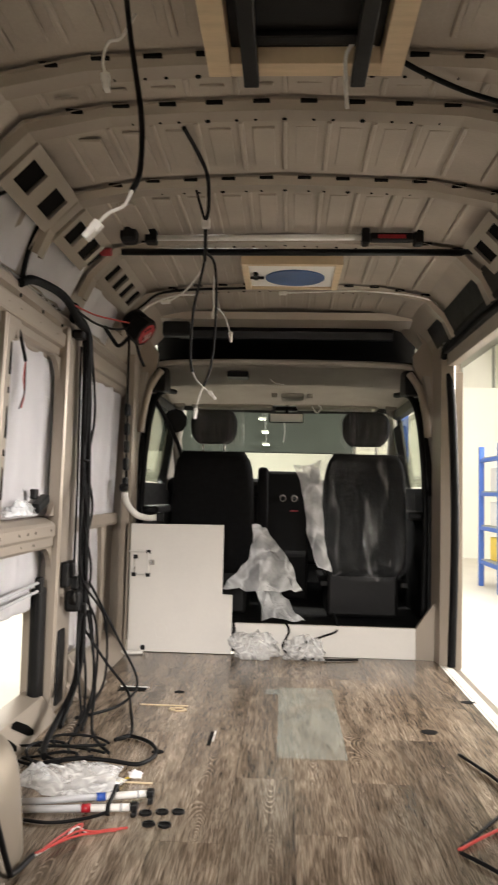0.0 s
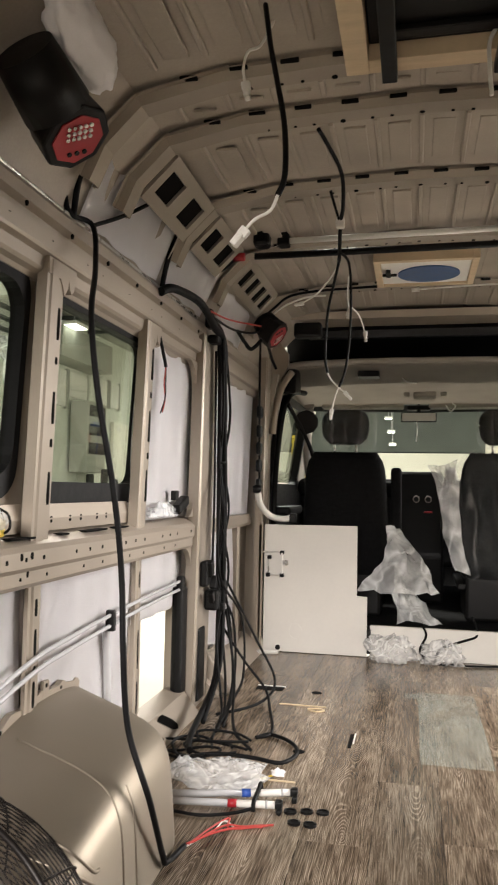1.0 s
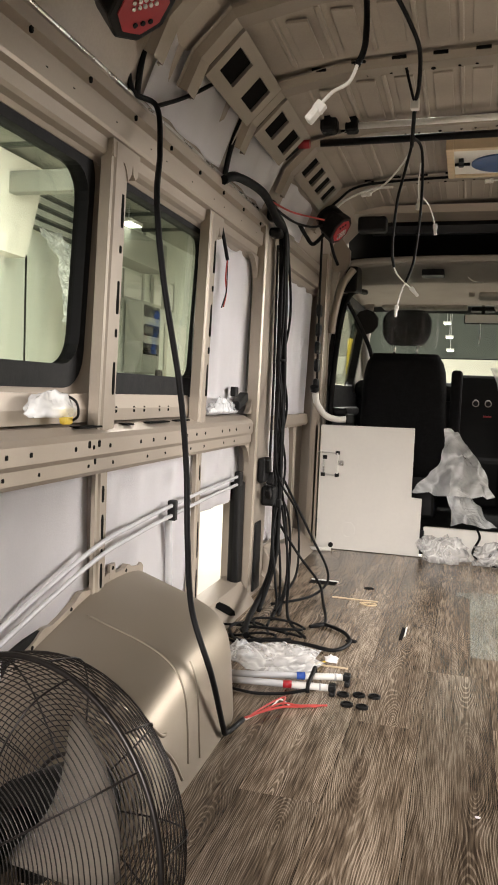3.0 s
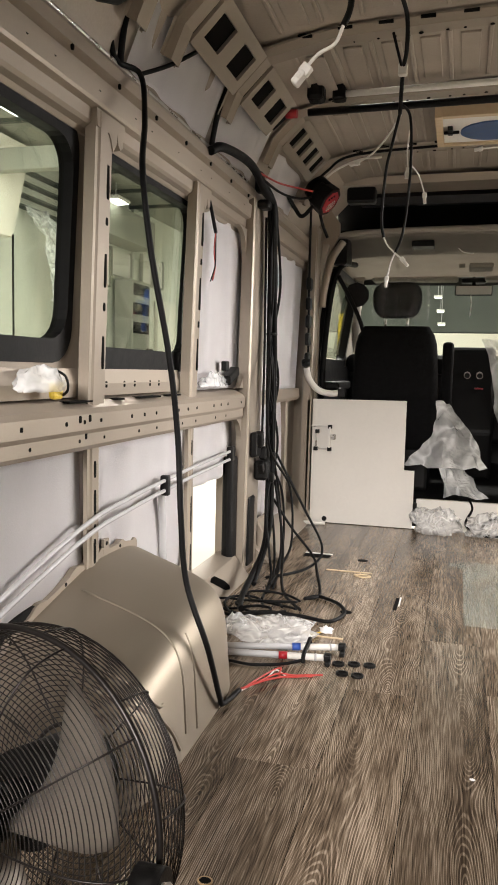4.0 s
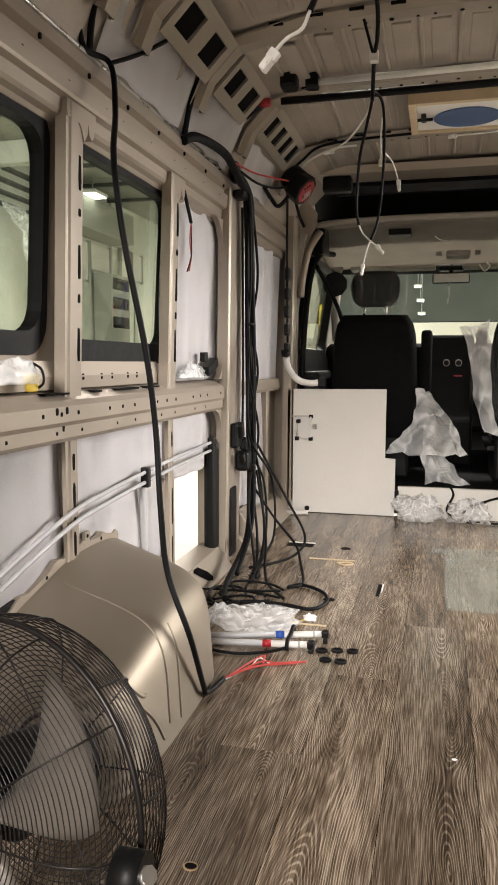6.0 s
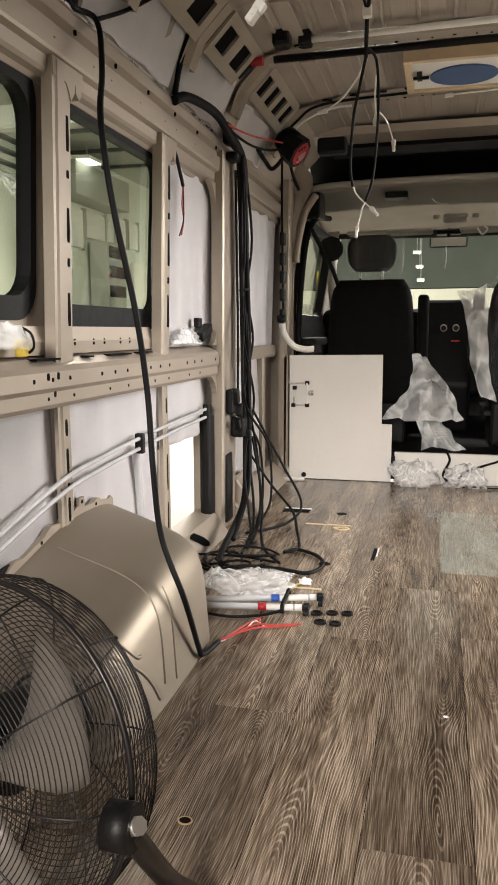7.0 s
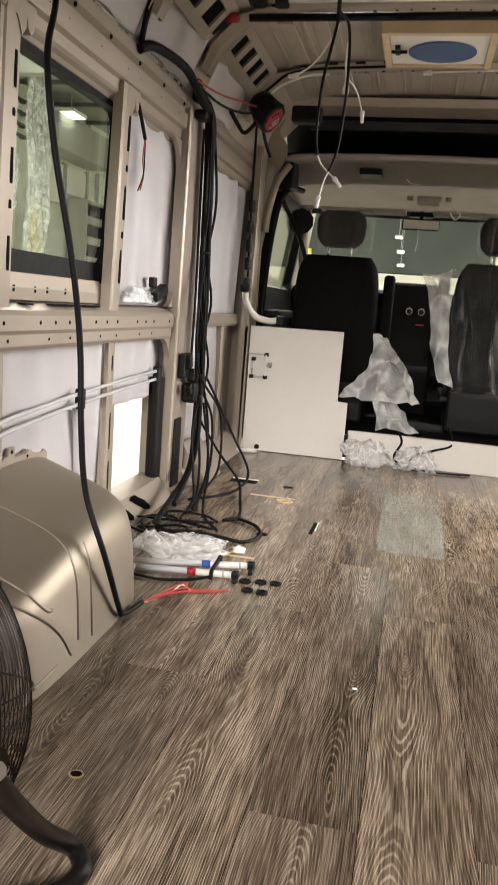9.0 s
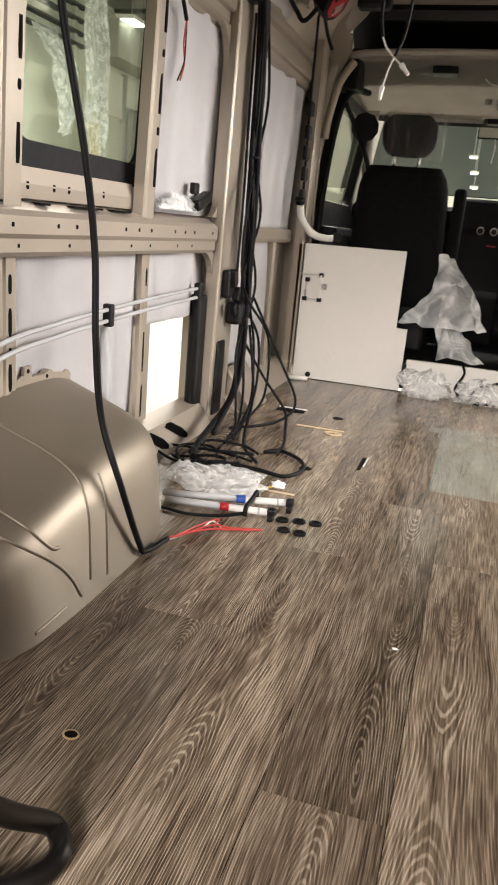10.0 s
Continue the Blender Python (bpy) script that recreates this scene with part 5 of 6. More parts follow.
heap("plastic_bag", (-0.68, 2.20, 0.015), (0.035, 0.03, 0.03), "small twisted end of a clear bag", "bag", 12)


def rod(a, b, band, tape, label):
    """A telescopic rod on the floor from a to b, its tape at the share band."""
    a, b = Vector(a), Vector(b)
    d = (b - a).normalized()
    th = thing("white_rod", tuple(b), label, "rod")
    q = a.lerp(b, band)
    part("shaft", cyl(a, q, 0.009, n=12), GREYP, th, "clear grey sleeve")
    part("shaft", cyl(q, b, 0.0095, n=12), WHITEP, th)
    part("band", cyl(q - d * 0.012, q + d * 0.012, 0.0108, n=12), tape, th, "coloured tape band")
    part("collar", cyl(b - d * 0.028, b - d * 0.022, 0.0104, n=12), GREYP, th)
    part("elbow", box((b.x - 0.002, b.y - 0.011, b.z - 0.009), (b.x + 0.018, b.y + 0.013, b.z + 0.012), 0.004), BLACKP, th)
    part("elbow_foot", box((b.x + 0.006, b.y - 0.036, 0.0), (b.x + 0.020, b.y - 0.012, b.z), 0.003), BLACKP, th)
    return th


rod((-0.66, 2.012, 0.018), (-0.340, 2.108, 0.016), 0.63, BLUE, "white plastic rod with blue tape on the floor")
rod((-0.64, 1.985, 0.012), (-0.368, 2.026, 0.012), 0.58, RED, "white plastic rod with red tape on the floor")
solid("rod_strap", tube([(-0.425, 2.115, 0.002), (-0.425, 2.11, 0.032), (-0.423, 2.06, 0.030), (-0.423, 2.005, 0.024), (-0.423, 1.995, 0.002)], 0.006, 6, 6), BLACK, "black strap round two white rods", "strap")
for x, y in ((-0.328, 2.018), (-0.286, 2.029), (-0.244, 2.034), (-0.308, 1.955), (-0.267, 1.953)):
    th = thing("cable_gland", (x, y, 0), "round black plastic cable gland lying on the floor", "cable gland", "glands on the floor")
    part("rim", ring([(x + 0.017 * math.cos(a), y + 0.016 * math.sin(a)) for a in [2 * math.pi * k / 18 for k in range(18)]], [(x + 0.011 * math.cos(a), y + 0.011 * math.sin(a)) for a in [2 * math.pi * k / 18 for k in range(18)]], 2, 0.0, 0.006), BLACKP, th)
    part("disc", cyl((x, y, 0.0), (x, y, 0.004), 0.0112, n=14), BLACKP, th)
rw = thing("red_wires", (-0.45, 1.88, 0), "loose red and black wires on the floor", "wire")
part("wire", tube([(-0.535, 1.765, 0.008), (-0.48, 1.835, 0.012), (-0.42, 1.895, 0.006), (-0.355, 1.926, 0.004)], 0.0028), REDW, rw)
part("wire", tube([(-0.53, 1.765, 0.008), (-0.50, 1.86, 0.010), (-0.468, 1.918, 0.012), (-0.455, 1.87, 0.008), (-0.37, 1.918, 0.004)], 0.0025), REDW, rw)
part("wire", tube([(-0.53, 1.768, 0.006), (-0.47, 1.862, 0.016), (-0.43, 1.885, 0.010), (-0.38, 1.905, 0.004)], 0.0024), REDW, rw)
part("wire", tube([(-0.532, 1.762, 0.006), (-0.49, 1.85, 0.008), (-0.478, 1.905, 0.010), (-0.44, 1.875, 0.006)], 0.0022), WHITEP, rw)
part("wire", tube([(-0.63, 1.94, 0.006), (-0.55, 1.93, 0.006), (-0.47, 1.96, 0.007), (-0.42, 2.0, 0.010)], 0.0045), BLACK, rw)
st = thing("wooden_stick", (-0.44, 3.0, 0), "thin pale wooden stick on the floor", "stick")
part("stick", box((-0.53, 2.995, 0.0), (-0.345, 3.004, 0.004), 0.001), WOODF, st)
part("ring", tube([(-0.41, 2.95, 0.003), (-0.37, 2.965, 0.003), (-0.345, 2.945, 0.003), (-0.375, 2.925, 0.003)], 0.0035, 5, 6, True), WOODF, st)
solid("wooden_stick", box((-0.46, 2.215, 0.0), (-0.345, 2.222, 0.004), 0.001), WOODF, "thin pale wooden stick on the floor", "stick")
heap("paper_scrap", (-0.40, 2.245, 0.012), (0.018, 0.014, 0.012), "small crumpled paper scrap on the floor", "scrap", 21, FOAM)
solid("yellow_wire", tube([(-0.47, 2.24, 0.004), (-0.44, 2.20, 0.01), (-0.42, 2.24, 0.006), (-0.40, 2.245, 0.012)], 0.003), YELLOW, "thin yellow wire on the floor", "wire")
b = box((-0.225, 2.56, 0.0005), (-0.213, 2.70, 0.002))
solid("floor_slot", b, DARKHOLE, "narrow dark slot cut in the plank floor", "slot")
solid("slot_splinter", box((-0.211, 2.60, 0.0), (-0.206, 2.705, 0.004), 0.001), WHITEP, "pale splinter beside a floor slot", "splinter")
b = box((-0.665, 3.19, 0.0005), (-0.55, 3.245, 0.002))
solid("floor_cutout", b, DARKHOLE, "rectangular cutout in the plank floor", "cutout")
solid("cutout_edge", box((-0.665, 3.246, 0.0), (-0.545, 3.251, 0.006), 0.001), WHITEP, "pale raw edge of a floor cutout", "edge")
for x, y, rx, ry in ((-0.374, 2.48, 0.02, 0.018), (-0.406, 3.20, 0.022, 0.02), (0.549, 2.79, 0.03, 0.028), (0.78, 3.2, 0.03, 0.02), (-0.392, 1.072, 0.010, 0.008)):
    d = cyl((x, y, 0.0004), (x, y, 0.0018), 1.0, n=20)
    for v in d.verts:
        v.co.x, v.co.y = x + (v.co.x - x) * rx, y + (v.co.y - y) * ry
    solid("floor_hole", d, DARKHOLE, "round dark hole drilled in the plank floor", "hole")
solid("hole_rim", ring([(-0.392 + 0.0125 * math.cos(a), 1.072 + 0.0105 * math.sin(a)) for a in [2 * math.pi * k / 18 for k in range(18)]], [(-0.392 + 0.010 * math.cos(a), 1.072 + 0.008 * math.sin(a)) for a in [2 * math.pi * k / 18 for k in range(18)]], 2, 0.0, 0.002), CARD, "brown rim round a floor hole", "rim")
heap("paper_scrap", (0.02, 1.508, 0.004), (0.005, 0.003, 0.002), "tiny white scrap on the floor", "scrap", 22, FOAM)
# pale translucent patch on the planks: a long rectangle with a small tab
patch_bm = bmesh.new()
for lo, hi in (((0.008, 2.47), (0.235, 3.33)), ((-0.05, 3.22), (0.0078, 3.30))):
    box((lo[0], lo[1], 0.0006), (hi[0], hi[1], 0.0010), 0.0, 1, patch_bm)
solid("pale_floor_patch", patch_bm, PALEPATCH, "thin milky greenish translucent patch flat on the plank floor", "plastic film")
solid("white_bolt", cyl((-0.80, 3.86, 0.012), (-0.69, 3.88, 0.012), 0.010, n=12), WHITEP, "white plastic tube end beside the panel", "tube")
# wires by the side door
rd = thing("test_leads", (0.55, 2.1, 0), "red and black test leads lying by the side door", "wire")
part("lead", tube([(0.60, 2.55, 0.006), (0.645, 2.40, 0.008), (0.69, 2.25, 0.006), (0.75, 2.2, 0.006)], 0.005), BLACK, rd)
part("lead", tube([(0.45, 1.885, 0.006), (0.52, 1.95, 0.008), (0.60, 2.02, 0.006), (0.70, 2.05, 0.006)], 0.004), REDW, rd)
part("lead", tube([(0.45, 1.87, 0.006), (0.50, 1.80, 0.008), (0.56, 1.72, 0.006), (0.70, 1.70, 0.006)], 0.005), BLACK, rd)
part("lead", tube([(0.63, 2.42, 0.012), (0.66, 2.3, 0.014), (0.64, 2.15, 0.008), (0.55, 2.02, 0.006), (0.46, 1.90, 0.006)], 0.0045), BLACK, rd)

# panel fittings
part("latch", box((-0.693, 3.925, 0.405), (-0.683, 3.945, 0.515), 0.003), WHITEP, panel, "white cabinet latch with black corners")
for x, z in ((-0.688, 0.516), (-0.688, 0.398), (-0.762, 0.398), (-0.755, 0.49)):
    part("corner_cap", box((x - 0.011, 3.928, z - 0.010), (x + 0.011, 3.945, z + 0.010), 0.003), BLACKP, panel)
part("strap", box((-0.80, 3.936, 0.512), (-0.698, 3.945, 0.521), 0.002), CHROME, panel)
part("strap", box((-0.765, 3.936, 0.41), (-0.757, 3.945, 0.48), 0.002), CHROME, panel)
part("strap", box((-0.752, 3.936, 0.394), (-0.698, 3.945, 0.402), 0.002), CHROME, panel)
part("pull", box((-0.684, 3.925, 0.45), (-0.655, 3.945, 0.478), 0.004), CHROME, panel)
part("bung", cyl((-0.705, 3.946, 0.024), (-0.705, 3.938, 0.024), 0.013, n=16), BLACKP, panel)
part("dimple", ring([(-0.616 + 0.036 * math.cos(a), 0.11 + 0.042 * math.sin(a)) for a in [2 * math.pi * k / 24 for k in range(24)]], [(-0.616 + 0.030 * math.cos(a), 0.11 + 0.036 * math.sin(a)) for a in [2 * math.pi * k / 24 for k in range(24)]], 1, 3.9432, 3.9452), BOARD, panel)
part("edge_block", box((-0.245, 3.93, 0.02), (-0.225, 3.965, 0.14), 0.004), BLACKP, panel)
part("side_rail", box((-0.815, 3.93, 0.0), (-0.792, 3.96, 0.66), 0.004), PAINT, panel)

# film and wrapping in the cab
def sheet(name, rows, label, mt=FILM, seed=0, amp=0.028):
    """A draped film: rows of control points, interpolated and creased."""
    cols = [spline(r, 5) for r in rows]
    k = len(cols[0])
    lines = [spline([c[j] for c in cols], 6) for j in range(k)]
    n = len(lines[0])

    def at(u, v):
        p = lines[round(u * (k - 1))][round(v * (n - 1))]
        q = noise.noise_vector(Vector((p.x * 17 + seed, p.y * 17, p.z * 13)))
        return p + q * amp
    b = grid(at, k - 1, n - 1)
    for f in b.faces:
        f.smooth = False
    return solid(name, b, mt, label, "plastic film")


sheet("plastic_sheet", [[(-0.15, 4.10, 0.66), (-0.12, 4.09, 0.67), (-0.09, 4.12, 0.65)], [(-0.17, 4.08, 0.50), (-0.08, 4.04, 0.52), (0.02, 4.12, 0.50)], [(-0.22, 4.06, 0.42), (-0.07, 4.0, 0.40), (0.08, 4.12, 0.38)], [(-0.31, 4.05, 0.335), (-0.08, 3.99, 0.32), (0.11, 4.12, 0.32)]], "crumpled clear plastic sheet draped beside the driver's seat", FILM, 1)
sheet("plastic_sheet", [[(-0.14, 4.06, 0.33), (-0.07, 4.03, 0.34), (0.0, 4.1, 0.33)], [(-0.12, 4.05, 0.24), (-0.03, 4.02, 0.25), (0.06, 4.1, 0.24)], [(-0.09, 4.04, 0.17), (0.02, 4.02, 0.175), (0.13, 4.08, 0.165)]], "crumpled clear plastic sheet on the cab floor", FILM, 2)
sheet("plastic_sheet", [[(0.06, 4.18, 1.0), (0.13, 4.16, 0.99), (0.2, 4.15, 1.02)], [(0.12, 4.16, 0.80), (0.17, 4.12, 0.82), (0.22, 4.13, 0.82)], [(0.14, 4.15, 0.64), (0.18, 4.11, 0.64), (0.23, 4.12, 0.62)], [(0.2, 4.14, 0.44), (0.24, 4.11, 0.44), (0.28, 4.12, 0.42)]], "clear film hanging off the passenger seat", FILM, 3, 0.015)
heap("plastic_wrap", (-0.12, 3.87, 0.055), (0.11, 0.05, 0.075), "crumpled clear wrapping at the foot of the step", "wrapping", 31, FILM3, 0.7)
heap("plastic_wrap", (0.13, 3.87, 0.05), (0.10, 0.05, 0.06), "crumpled white wrapping at the foot of the step", "wrapping", 33, FILM3, 0.7)
solid("step_wire", tube([(0.03, 3.99, 0.17), (0.05, 3.93, 0.13), (0.02, 3.88, 0.06), (0.08, 3.85, 0.02), (0.14, 3.84, 0.012)], 0.006), BLACK, "black cable over the step", "cable")
solid("step_wire", tube([(0.28, 4.02, 0.22), (0.30, 3.97, 0.14), (0.22, 3.93, 0.11), (0.12, 3.88, 0.08), (0.09, 3.86, 0.02)], 0.006), BLACK, "black cable over the step", "cable")
solid("step_wire", tube([(0.10, 3.85, 0.02), (0.16, 3.83, 0.02), (0.22, 3.86, 0.008), (0.4, 3.9, 0.006)], 0.005), BLACK, "black cable at the foot of the step", "cable")


def wrap(parent, w, z0, z1, yc, d, cx, seed, mt):
    def at(u, v):
        a = 2 * math.pi * u
        z = z0 + (z1 - z0) * v
        t = 1 - abs(2 * v - 1) ** 6 * 0.35
        c, s = math.cos(a), math.sin(a)
        p = Vector((cx + w / 2 * t * abs(c) ** 0.5 * (1 if c > 0 else -1), yc + d / 2 * t * abs(s) ** 0.6 * (1 if s > 0 else -1) - 0.12 * (z - z0), z))
        return p + noise.noise_vector(Vector((p.x * 12, p.z * 6 + seed, p.y * 12))) * 0.014
    part("film_cover", grid(at, 48, 26), mt, parent, "clear creased plastic film")


wrap(pas, 0.56, 0.36, 1.07, 4.335, 0.215, 0.46, 4, FILM2)
wrap(pas, 0.29, 1.08, 1.31, 4.245, 0.155, 0.46, 5, FILM2)
wrap(drv, 0.31, 1.07, 1.315, 4.245, 0.16, -0.375, 6, FILM2)
solid("black_disc", cyl((-0.609, 4.21, 1.228), (-0.612, 4.26, 1.228), 0.069, 0.060, n=10), BLACKP, "black padded disc beside the driver's headrest", "pad")
solid("seat_belt", tube([(-0.70, 4.12, 1.32), (-0.64, 4.2, 1.2), (-0.585, 4.225, 1.08), (-0.56, 4.26, 0.98)], 0.012), BLACK, "black seat belt over the driver's seat", "seat belt")
solid("mirror_cord", tube([(0.0, 4.99, 1.30), (0.005, 4.985, 1.24), (-0.002, 4.985, 1.17)], 0.003), WHITEP, "thin white cord hanging from the mirror", "cord")
solid("cab_wire", tube([(0.18, 4.9, 1.40), (0.21, 4.9, 1.36), (0.24, 4.9, 1.39), (0.22, 4.9, 1.41)], 0.005, 6, 6), WHITEP, "white wire loop under the headliner", "wire")
solid("cab_wire", tube([(-0.10, 4.45, 1.53), (-0.06, 4.47, 1.49), (0.0, 4.47, 1.48)], 0.003), WHITEP, "thin white wire under the headliner", "wire")
hl = thing("cab_lamp", (0.05, 4.75, 1.43), "beige roof console above the cab", "console")
part("console", box((-0.02, 4.65, 1.425), (0.12, 4.85, 1.455), 0.012), HEADL, hl)
part("knob", cyl((-0.06, 4.7, 1.455), (-0.06, 4.7, 1.43), 0.018, n=14), HEADL, hl)
part("knob", cyl((0.16, 4.7, 1.455), (0.16, 4.7, 1.43), 0.018, n=14), HEADL, hl)

# ---- floor fan ----
FC = Vector((-0.540, 0.768, 0.274))
fan = thing("floor_fan", (-0.548, 0.768, 0.0), "black wire-cage drum fan on a tubular floor stand", "fan")
tilt = Matrix.Translation(FC) @ Matrix.Rotation(radians(-12), 4, "Z") @ Matrix.Rotation(radians(-6), 4, "X")


def fp(r, a, o, tw=0.0):
    return tilt @ Vector((r * math.cos(a + tw), o, r * math.sin(a + tw)))


FRONT = spline([(0.052, -0.078, 0), (0.102, -0.079, 0), (0.157, -0.073, 0), (0.196, -0.053, 0), (0.211, -0.020, 0), (0.2146, 0.0, 0)], 6)
REAR = spline([(0.2146, 0.0, 0), (0.2137, 0.033, 0), (0.2016, 0.071, 0), (0.148, 0.095, 0), (0.065, 0.106, 0)], 6)


def spaced(line, n):
    """Points at even lengths along a profile."""
    out, total = [], sum((b - a).length for a, b in zip(line, line[1:]))
    for k in range(n):
        want, run = total * (k + 0.5) / n, 0.0
        for a, b in zip(line, line[1:]):
            d = (b - a).length
            if run + d >= want:
                out.append(a.lerp(b, (want - run) / d))
                break
            run += d
    return out


for line, count in ((FRONT, 34), (REAR, 30)):
    for q in spaced(line, count):
        part("guard_ring", tube([fp(q.x, 2 * math.pi * k / 30, q.y) for k in range(30)], 0.0008, 2, 5, True), WIRE, fan)
for r, o, wire in ((0.2155, 0.0, 0.0042), (0.054, -0.079, 0.003), (0.066, 0.106, 0.003)):
    part("rim_ring", tube([fp(r, 2 * math.pi * k / 36, o) for k in range(36)], wire, 2, 6, True), WIRE, fan, "thick black rim ring")
for line, off, side in ((FRONT, -0.0022, 0.0), (REAR, 0.0022, 0.2)):
    for k in range(10):
        a = 2 * math.pi * k / 10 + side
        part("spoke", tube([fp(q.x + 0.001, a, q.y + off) for q in line[::3] + line[-1:]], 0.0014, 2, 5), WIRE, fan)
part("hub_badge", cyl(tilt @ Vector((0, -0.092, 0)), tilt @ Vector((0, -0.078, 0)), 0.055, 0.058, n=24), BLACKP, fan)
part("motor", cyl(tilt @ Vector((0, 0.02, 0)), tilt @ Vector((0, 0.14, 0)), 0.062, 0.055, n=24), BLACKP, fan, "black motor drum")
part("spindle", cyl(tilt @ Vector((0, -0.045, 0)), tilt @ Vector((0, 0.02, 0)), 0.03, n=18), BLACKP, fan)
for k in range(3):
    a0 = 2 * math.pi * k / 3 + 0.35

    def blade(u, v):
        r = 0.03 + 0.16 * u
        span = 0.55 * (0.5 + 0.7 * u) * (1 - 0.25 * u ** 4)
        a = a0 + (v - 0.5) * 2 * span + 0.3 * u
        return fp(r, a, -0.02 + 0.055 * (v - 0.5) * (1 - 0.3 * u))
    part("blade", grid(blade, 10, 10, 0.002), ALU, fan, "pale metal blade")
for s in (-1, 1):
    p = FC + Vector((s * 0.218, -0.081 if s > 0 else 0.05, -0.006))
    part("pivot", cyl(p - Vector((s * 0.02, 0, 0)), p + Vector((s * 0.012, 0, 0)), 0.026, n=18), BLACKP, fan, "black pivot knob")
    part("bolt", cyl(p + Vector((s * 0.012, -0.004, 0.004)), p + Vector((s * 0.02, -0.008, 0.010)), 0.010, n=8), CHROME, fan, "chrome bolt")
stand = [(-0.318, 0.690, 0.262), (-0.318, 0.735, 0.20), (-0.322, 0.82, 0.10), (-0.318, 0.892, 0.028), (-0.302, 0.890, 0.016), (-0.288, 0.862, 0.016), (-0.30, 0.825, 0.016), (-0.36, 0.775, 0.016), (-0.45, 0.70, 0.016), (-0.55, 0.66, 0.016), (-0.66, 0.69, 0.016), (-0.77, 0.80, 0.018), (-0.775, 0.86, 0.035), (-0.770, 0.83, 0.14), (-0.762, 0.818, 0.262)]
part("stand_tube", tube(stand, 0.0135, 8, 10), WIRE, fan, "bent black tube stand")

# ---- hall details ----
def hall_lamp(x, y, z, w, l):
    th = thing("hall_lamp", (x, y, z), "bright rectangular ceiling lamp in the hall", "ceiling lamp", "hall lamps")
    part("housing", box((x - w / 2, y - l / 2, z), (x + w / 2, y + l / 2, z + 0.08), 0.01), WHITEP, th)
    part("rod", cyl((x, y, z + 0.07), (x, y, 5.21), 0.015, n=8), GREYP, th)
    part("diffuser", box((x - w / 2 + 0.03, y - l / 2 + 0.03, z - 0.02), (x + w / 2 - 0.03, y + l / 2 - 0.03, z + 0.004), 0.005), LAMPG, th, "glowing diffuser")


for x, y, z in ((-8.2, 17.0, 4.75), (-7.2, 11.2, 4.95), (-1.0, 30.5, 3.75), (-0.9, 31.0, 3.25), (-0.85, 31.2, 2.75), (2.5, 29, 4.3)):
    hall_lamp(x, y, z, 0.45 if x < -5 else 0.3, 0.7 if x < -5 else 0.35)
RX = 0.28
rack = thing("storage_rack", (3.3 + RX, 11.3, -0.62), "blue steel storage rack with boxes in the hall", "rack")
for x in (2.95 + RX, 3.75 + RX):
    for y in (10.3, 11.5, 12.6):
        part("upright", box((x - 0.04, y - 0.04, -0.62), (x + 0.04, y + 0.04, 1.65), 0.008), RACKBLUE, rack)
for z in (-0.2, 0.35, 0.9, 1.45):
    for x in (2.95 + RX, 3.75 + RX):
        part("beam", box((x - 0.03, 10.3, z - 0.06), (x + 0.03, 12.6, z), 0.006), RACKBLUE, rack)
    part("shelf", box((2.95 + RX, 10.3, z), (3.75 + RX, 12.6, z + 0.02)), HALLC, rack)
rnd = random.Random(8)
for z in (-0.18, 0.37, 0.92):
    for k in range(4):
        y, h = 10.45 + 0.52 * k, rnd.uniform(0.22, 0.4)
        solid("storage_box", box((3.05 + RX, y, z), (3.6 + RX, y + 0.42, z + h), 0.01), rnd.choice((CARD, YELLOW, RED, WHITEP)), "box stored on the blue rack", "box", "boxes on the rack")
for z in (2.79, 2.0):
    solid("wall_batten", box((5.9, 4, z), (6.0, 32, z + 0.05)), HALLC, "grey batten along the hall wall", "batten", kind="structure")
for y in (10, 14, 18, 22, 26):
    solid("wall_batten", box((5.93, y, -0.62), (6.0, y + 0.06, 5.2)), HALLC, "grey batten up the hall wall", "batten", kind="structure")
solid("white_partition", box((1.6, 18.0, -0.62), (5.9, 18.1, 3.4)), HALLWHITE, "white partition in the hall", "partition", kind="structure")
solid("blue_post", box((2.18, 15.0, -0.62), (2.42, 15.2, 3.2), 0.02), RACKBLUE, "blue steel post in the hall", "post")
solid("yellow_post", box((-2.42, 15.0, -0.62), (-2.12, 15.2, 1.95), 0.03), YELLOW, "yellow post in the hall", "post")
for y in (8.5, 12.2, 15.8, 19.6, 23.5):
    solid("wall_rib", box((-9.0, y, -0.62), (-8.9, y + 0.12, 5.2), 0.01), HALLW, "pale upright rib on the hall wall", "rib", kind="structure")
solid("yellow_post", box((-8.3, 15.35, -0.62), (-8.15, 15.6, 2.5), 0.03), YELLOW, "yellow safety post by the hall wall", "post")
for y, h in ((17.6, 1.15), (18.5, 1.3), (19.2, 1.05), (20.2, 1.2)):
    th = thing("hall_chair", (-8.0, y, -0.62), "dark chair standing by the hall wall", "chair", "hall chairs")
    part("back", box((-8.05, y, 0.4), (-7.98, y + 0.4, h), 0.04), BLACKP, th)
    part("seat", box((-8.05, y, 0.2), (-7.6, y + 0.4, 0.28), 0.03), BLACKP, th)
    part("leg", cyl((-7.8, y + 0.2, -0.62), (-7.8, y + 0.2, 0.2), 0.04), BLACKP, th)
for y in (13.1, 16.4):
    solid("hall_pole", cyl((-8.5, y, -0.62), (-8.5, y, 3.3), 0.02, n=10), BLACKP, "thin dark pole by the hall wall", "pole")
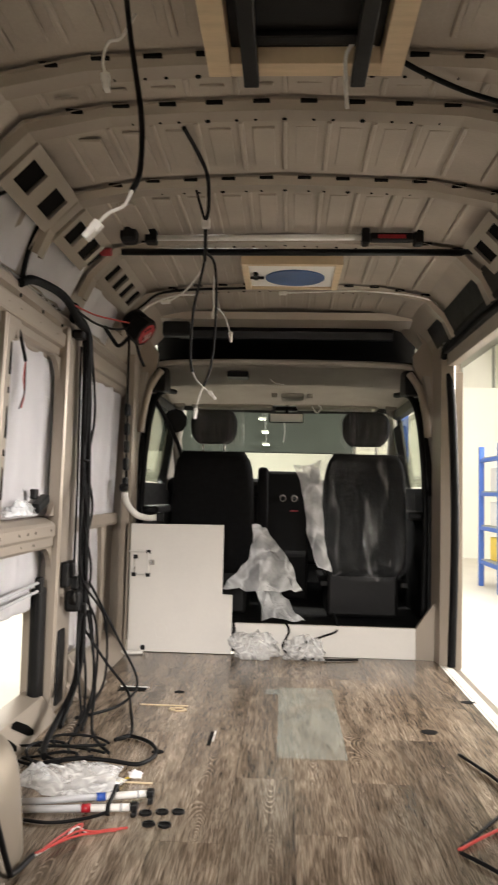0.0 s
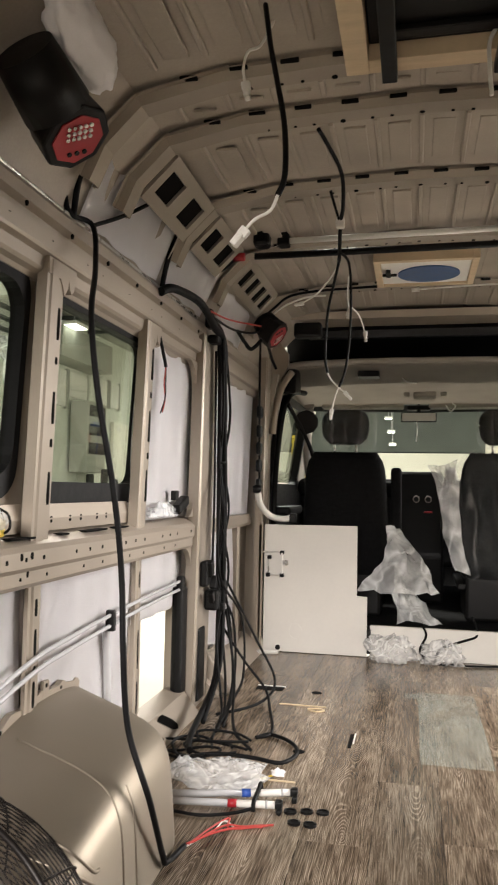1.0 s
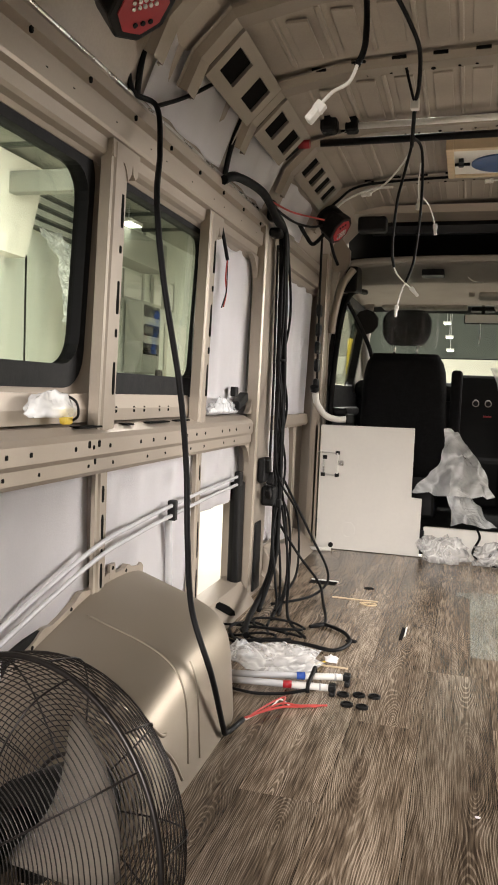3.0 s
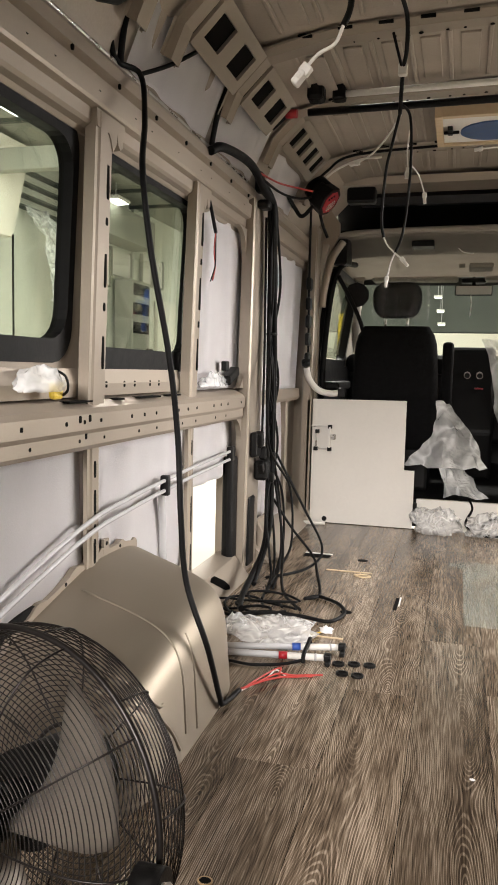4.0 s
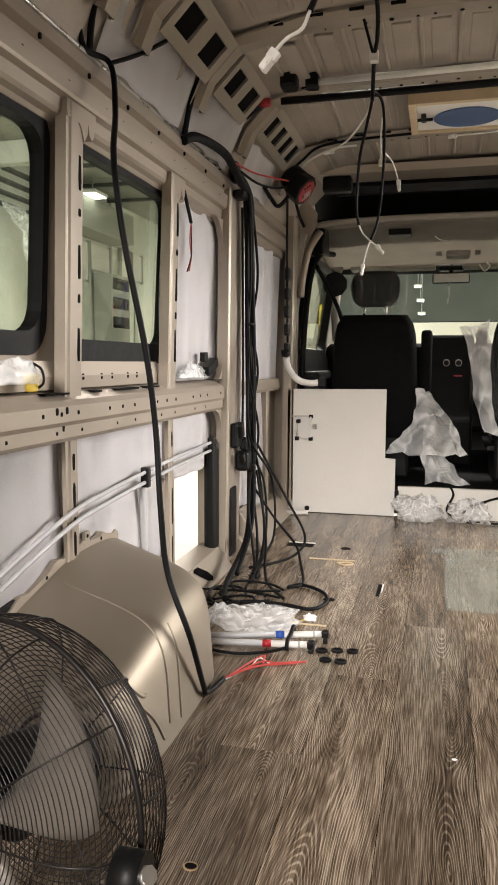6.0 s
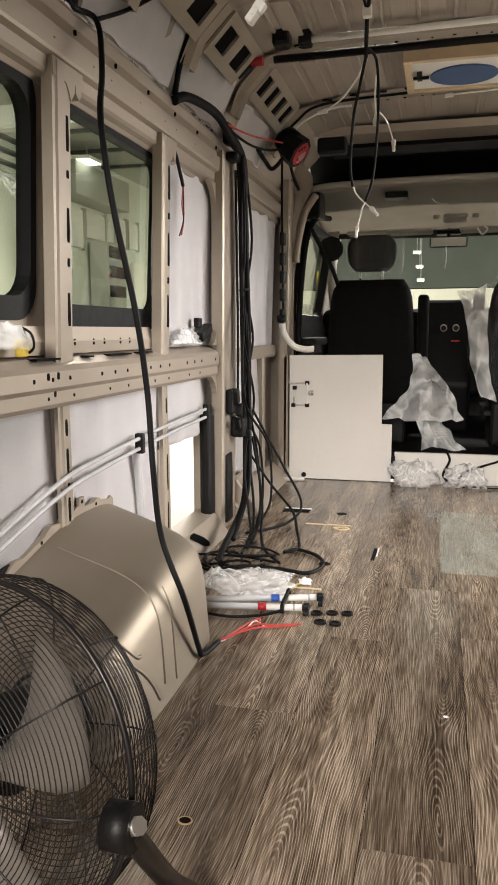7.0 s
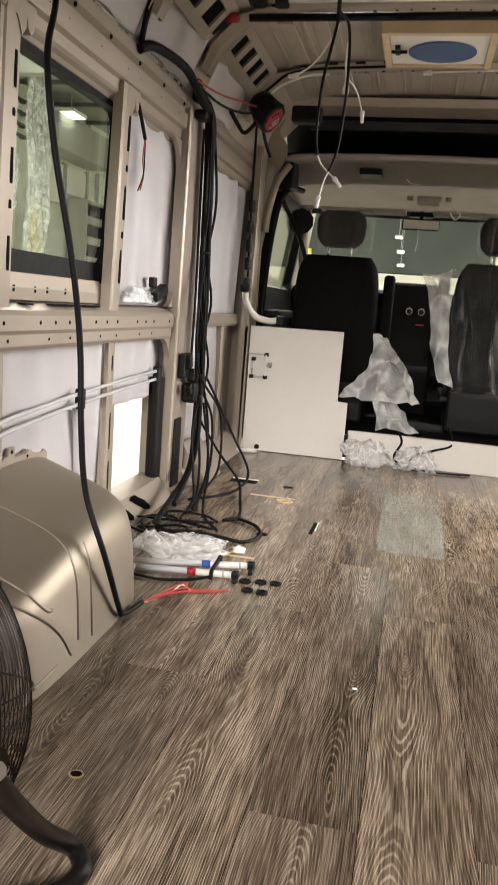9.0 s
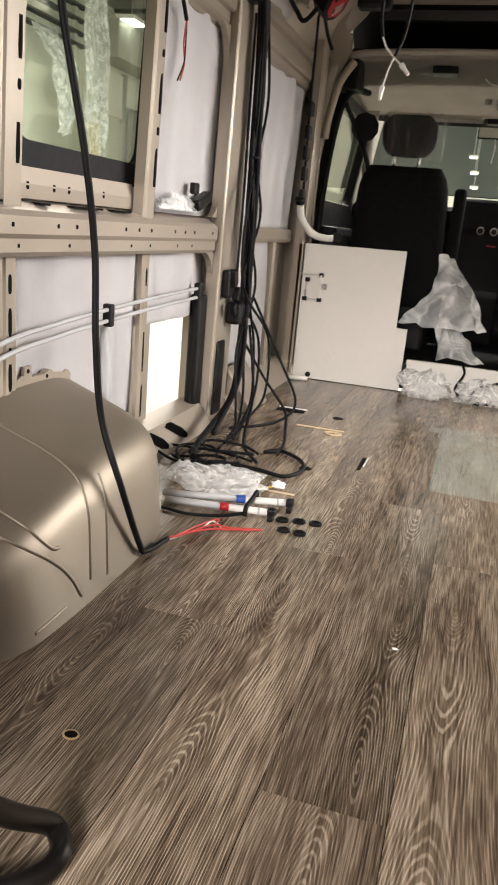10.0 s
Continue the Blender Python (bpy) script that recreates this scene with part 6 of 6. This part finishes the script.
for k in range(6):
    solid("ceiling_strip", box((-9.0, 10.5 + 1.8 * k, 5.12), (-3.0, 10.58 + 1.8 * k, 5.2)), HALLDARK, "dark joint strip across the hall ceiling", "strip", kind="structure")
sheet("hanging_film", [[(-8.0, 14.6, 5.2), (-8.0, 15.0, 5.2), (-8.0, 15.4, 5.2)], [(-7.9, 14.5, 2.6), (-8.0, 15.0, 2.7), (-7.9, 15.5, 2.6)], [(-7.9, 14.3, 1.2), (-8.0, 14.9, 1.3), (-8.0, 15.4, 1.2)]], "pale plastic film hanging by the hall wall", FILM, 7, 0.1)
for y, z1 in ((9.5, 2.4), (21.3, 2.8)):
    solid("white_board", box((-8.98, y, -0.62), (-8.86, y + 1.5, z1), 0.02), HALLWHITE, "white board leaning on the hall wall", "board")
solid("hall_beam", box((-9.0, 8.0, 4.35), (-4.0, 8.25, 4.75), 0.02), HALLC, "grey ceiling beam in the hall", "beam", kind="structure")
solid("hall_beam", box((-9.0, 12.5, 4.35), (-4.0, 12.75, 4.75), 0.02), HALLC, "grey ceiling beam in the hall", "beam", kind="structure")
solid("hall_soffit", box((-8.99, 16.6, 3.98), (-8.3, 19.7, 4.75), 0.02), HALLC, "grey boxed soffit under the hall ceiling", "soffit", kind="structure")
for y0, y1, z0, z1 in ((17.1, 18.1, 2.9, 3.85), (18.25, 19.4, 3.2, 3.85), (20.2, 20.8, 3.2, 3.95), (21.0, 21.7, 3.2, 3.95)):
    fr = thing("hall_window", (-8.9, y0, z0), "white-lit inner window in the hall wall", "window", "hall windows")
    part("pane", box((-8.97, y0, z0), (-8.9, y1, z1), 0.01), WHITEP, fr)
    for a, b in ((y0 - 0.05, y0), (y1, y1 + 0.05)):
        part("frame", box((-8.97, a, z0 - 0.05), (-8.87, b, z1 + 0.05), 0.008), HALLC, fr)
solid("white_column", prism([(12.2, 5.1), (13.75, 5.1), (13.1, 3.25), (12.2, 3.25)], 0, -8.9, -8.5), HALLWHITE, "white slanted duct against the hall wall", "duct")
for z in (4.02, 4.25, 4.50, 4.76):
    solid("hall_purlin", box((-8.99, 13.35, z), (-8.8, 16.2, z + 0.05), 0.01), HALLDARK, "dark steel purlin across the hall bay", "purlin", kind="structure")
sheet("hanging_film", [[(-8.79, 13.9, 4.06), (-8.79, 14.4, 4.06), (-8.79, 14.95, 4.06)], [(-8.25, 13.9, 3.2), (-8.3, 14.5, 3.25), (-8.25, 14.9, 3.2)], [(-8.3, 14.2, 2.2), (-8.3, 14.4, 2.1), (-8.3, 14.6, 2.2)]], "crumpled pale film hanging in the hall", FILM, 9, 0.12)
cab2 = thing("wall_cabinet", (-8.6, 19.0, 1.0), "grey shelf unit against the hall wall", "shelf unit")
part("body", box((-8.9, 18.4, 1.2), (-8.4, 19.6, 3.1), 0.02), HALLC, cab2)
for z in (1.7, 2.2, 2.7):
    # near-black slabs on the front paint the shade between the shelves
    part("shelf_gap", box((-8.42, 18.5, z), (-8.38, 19.5, z + 0.3)), DARKHOLE, cab2)
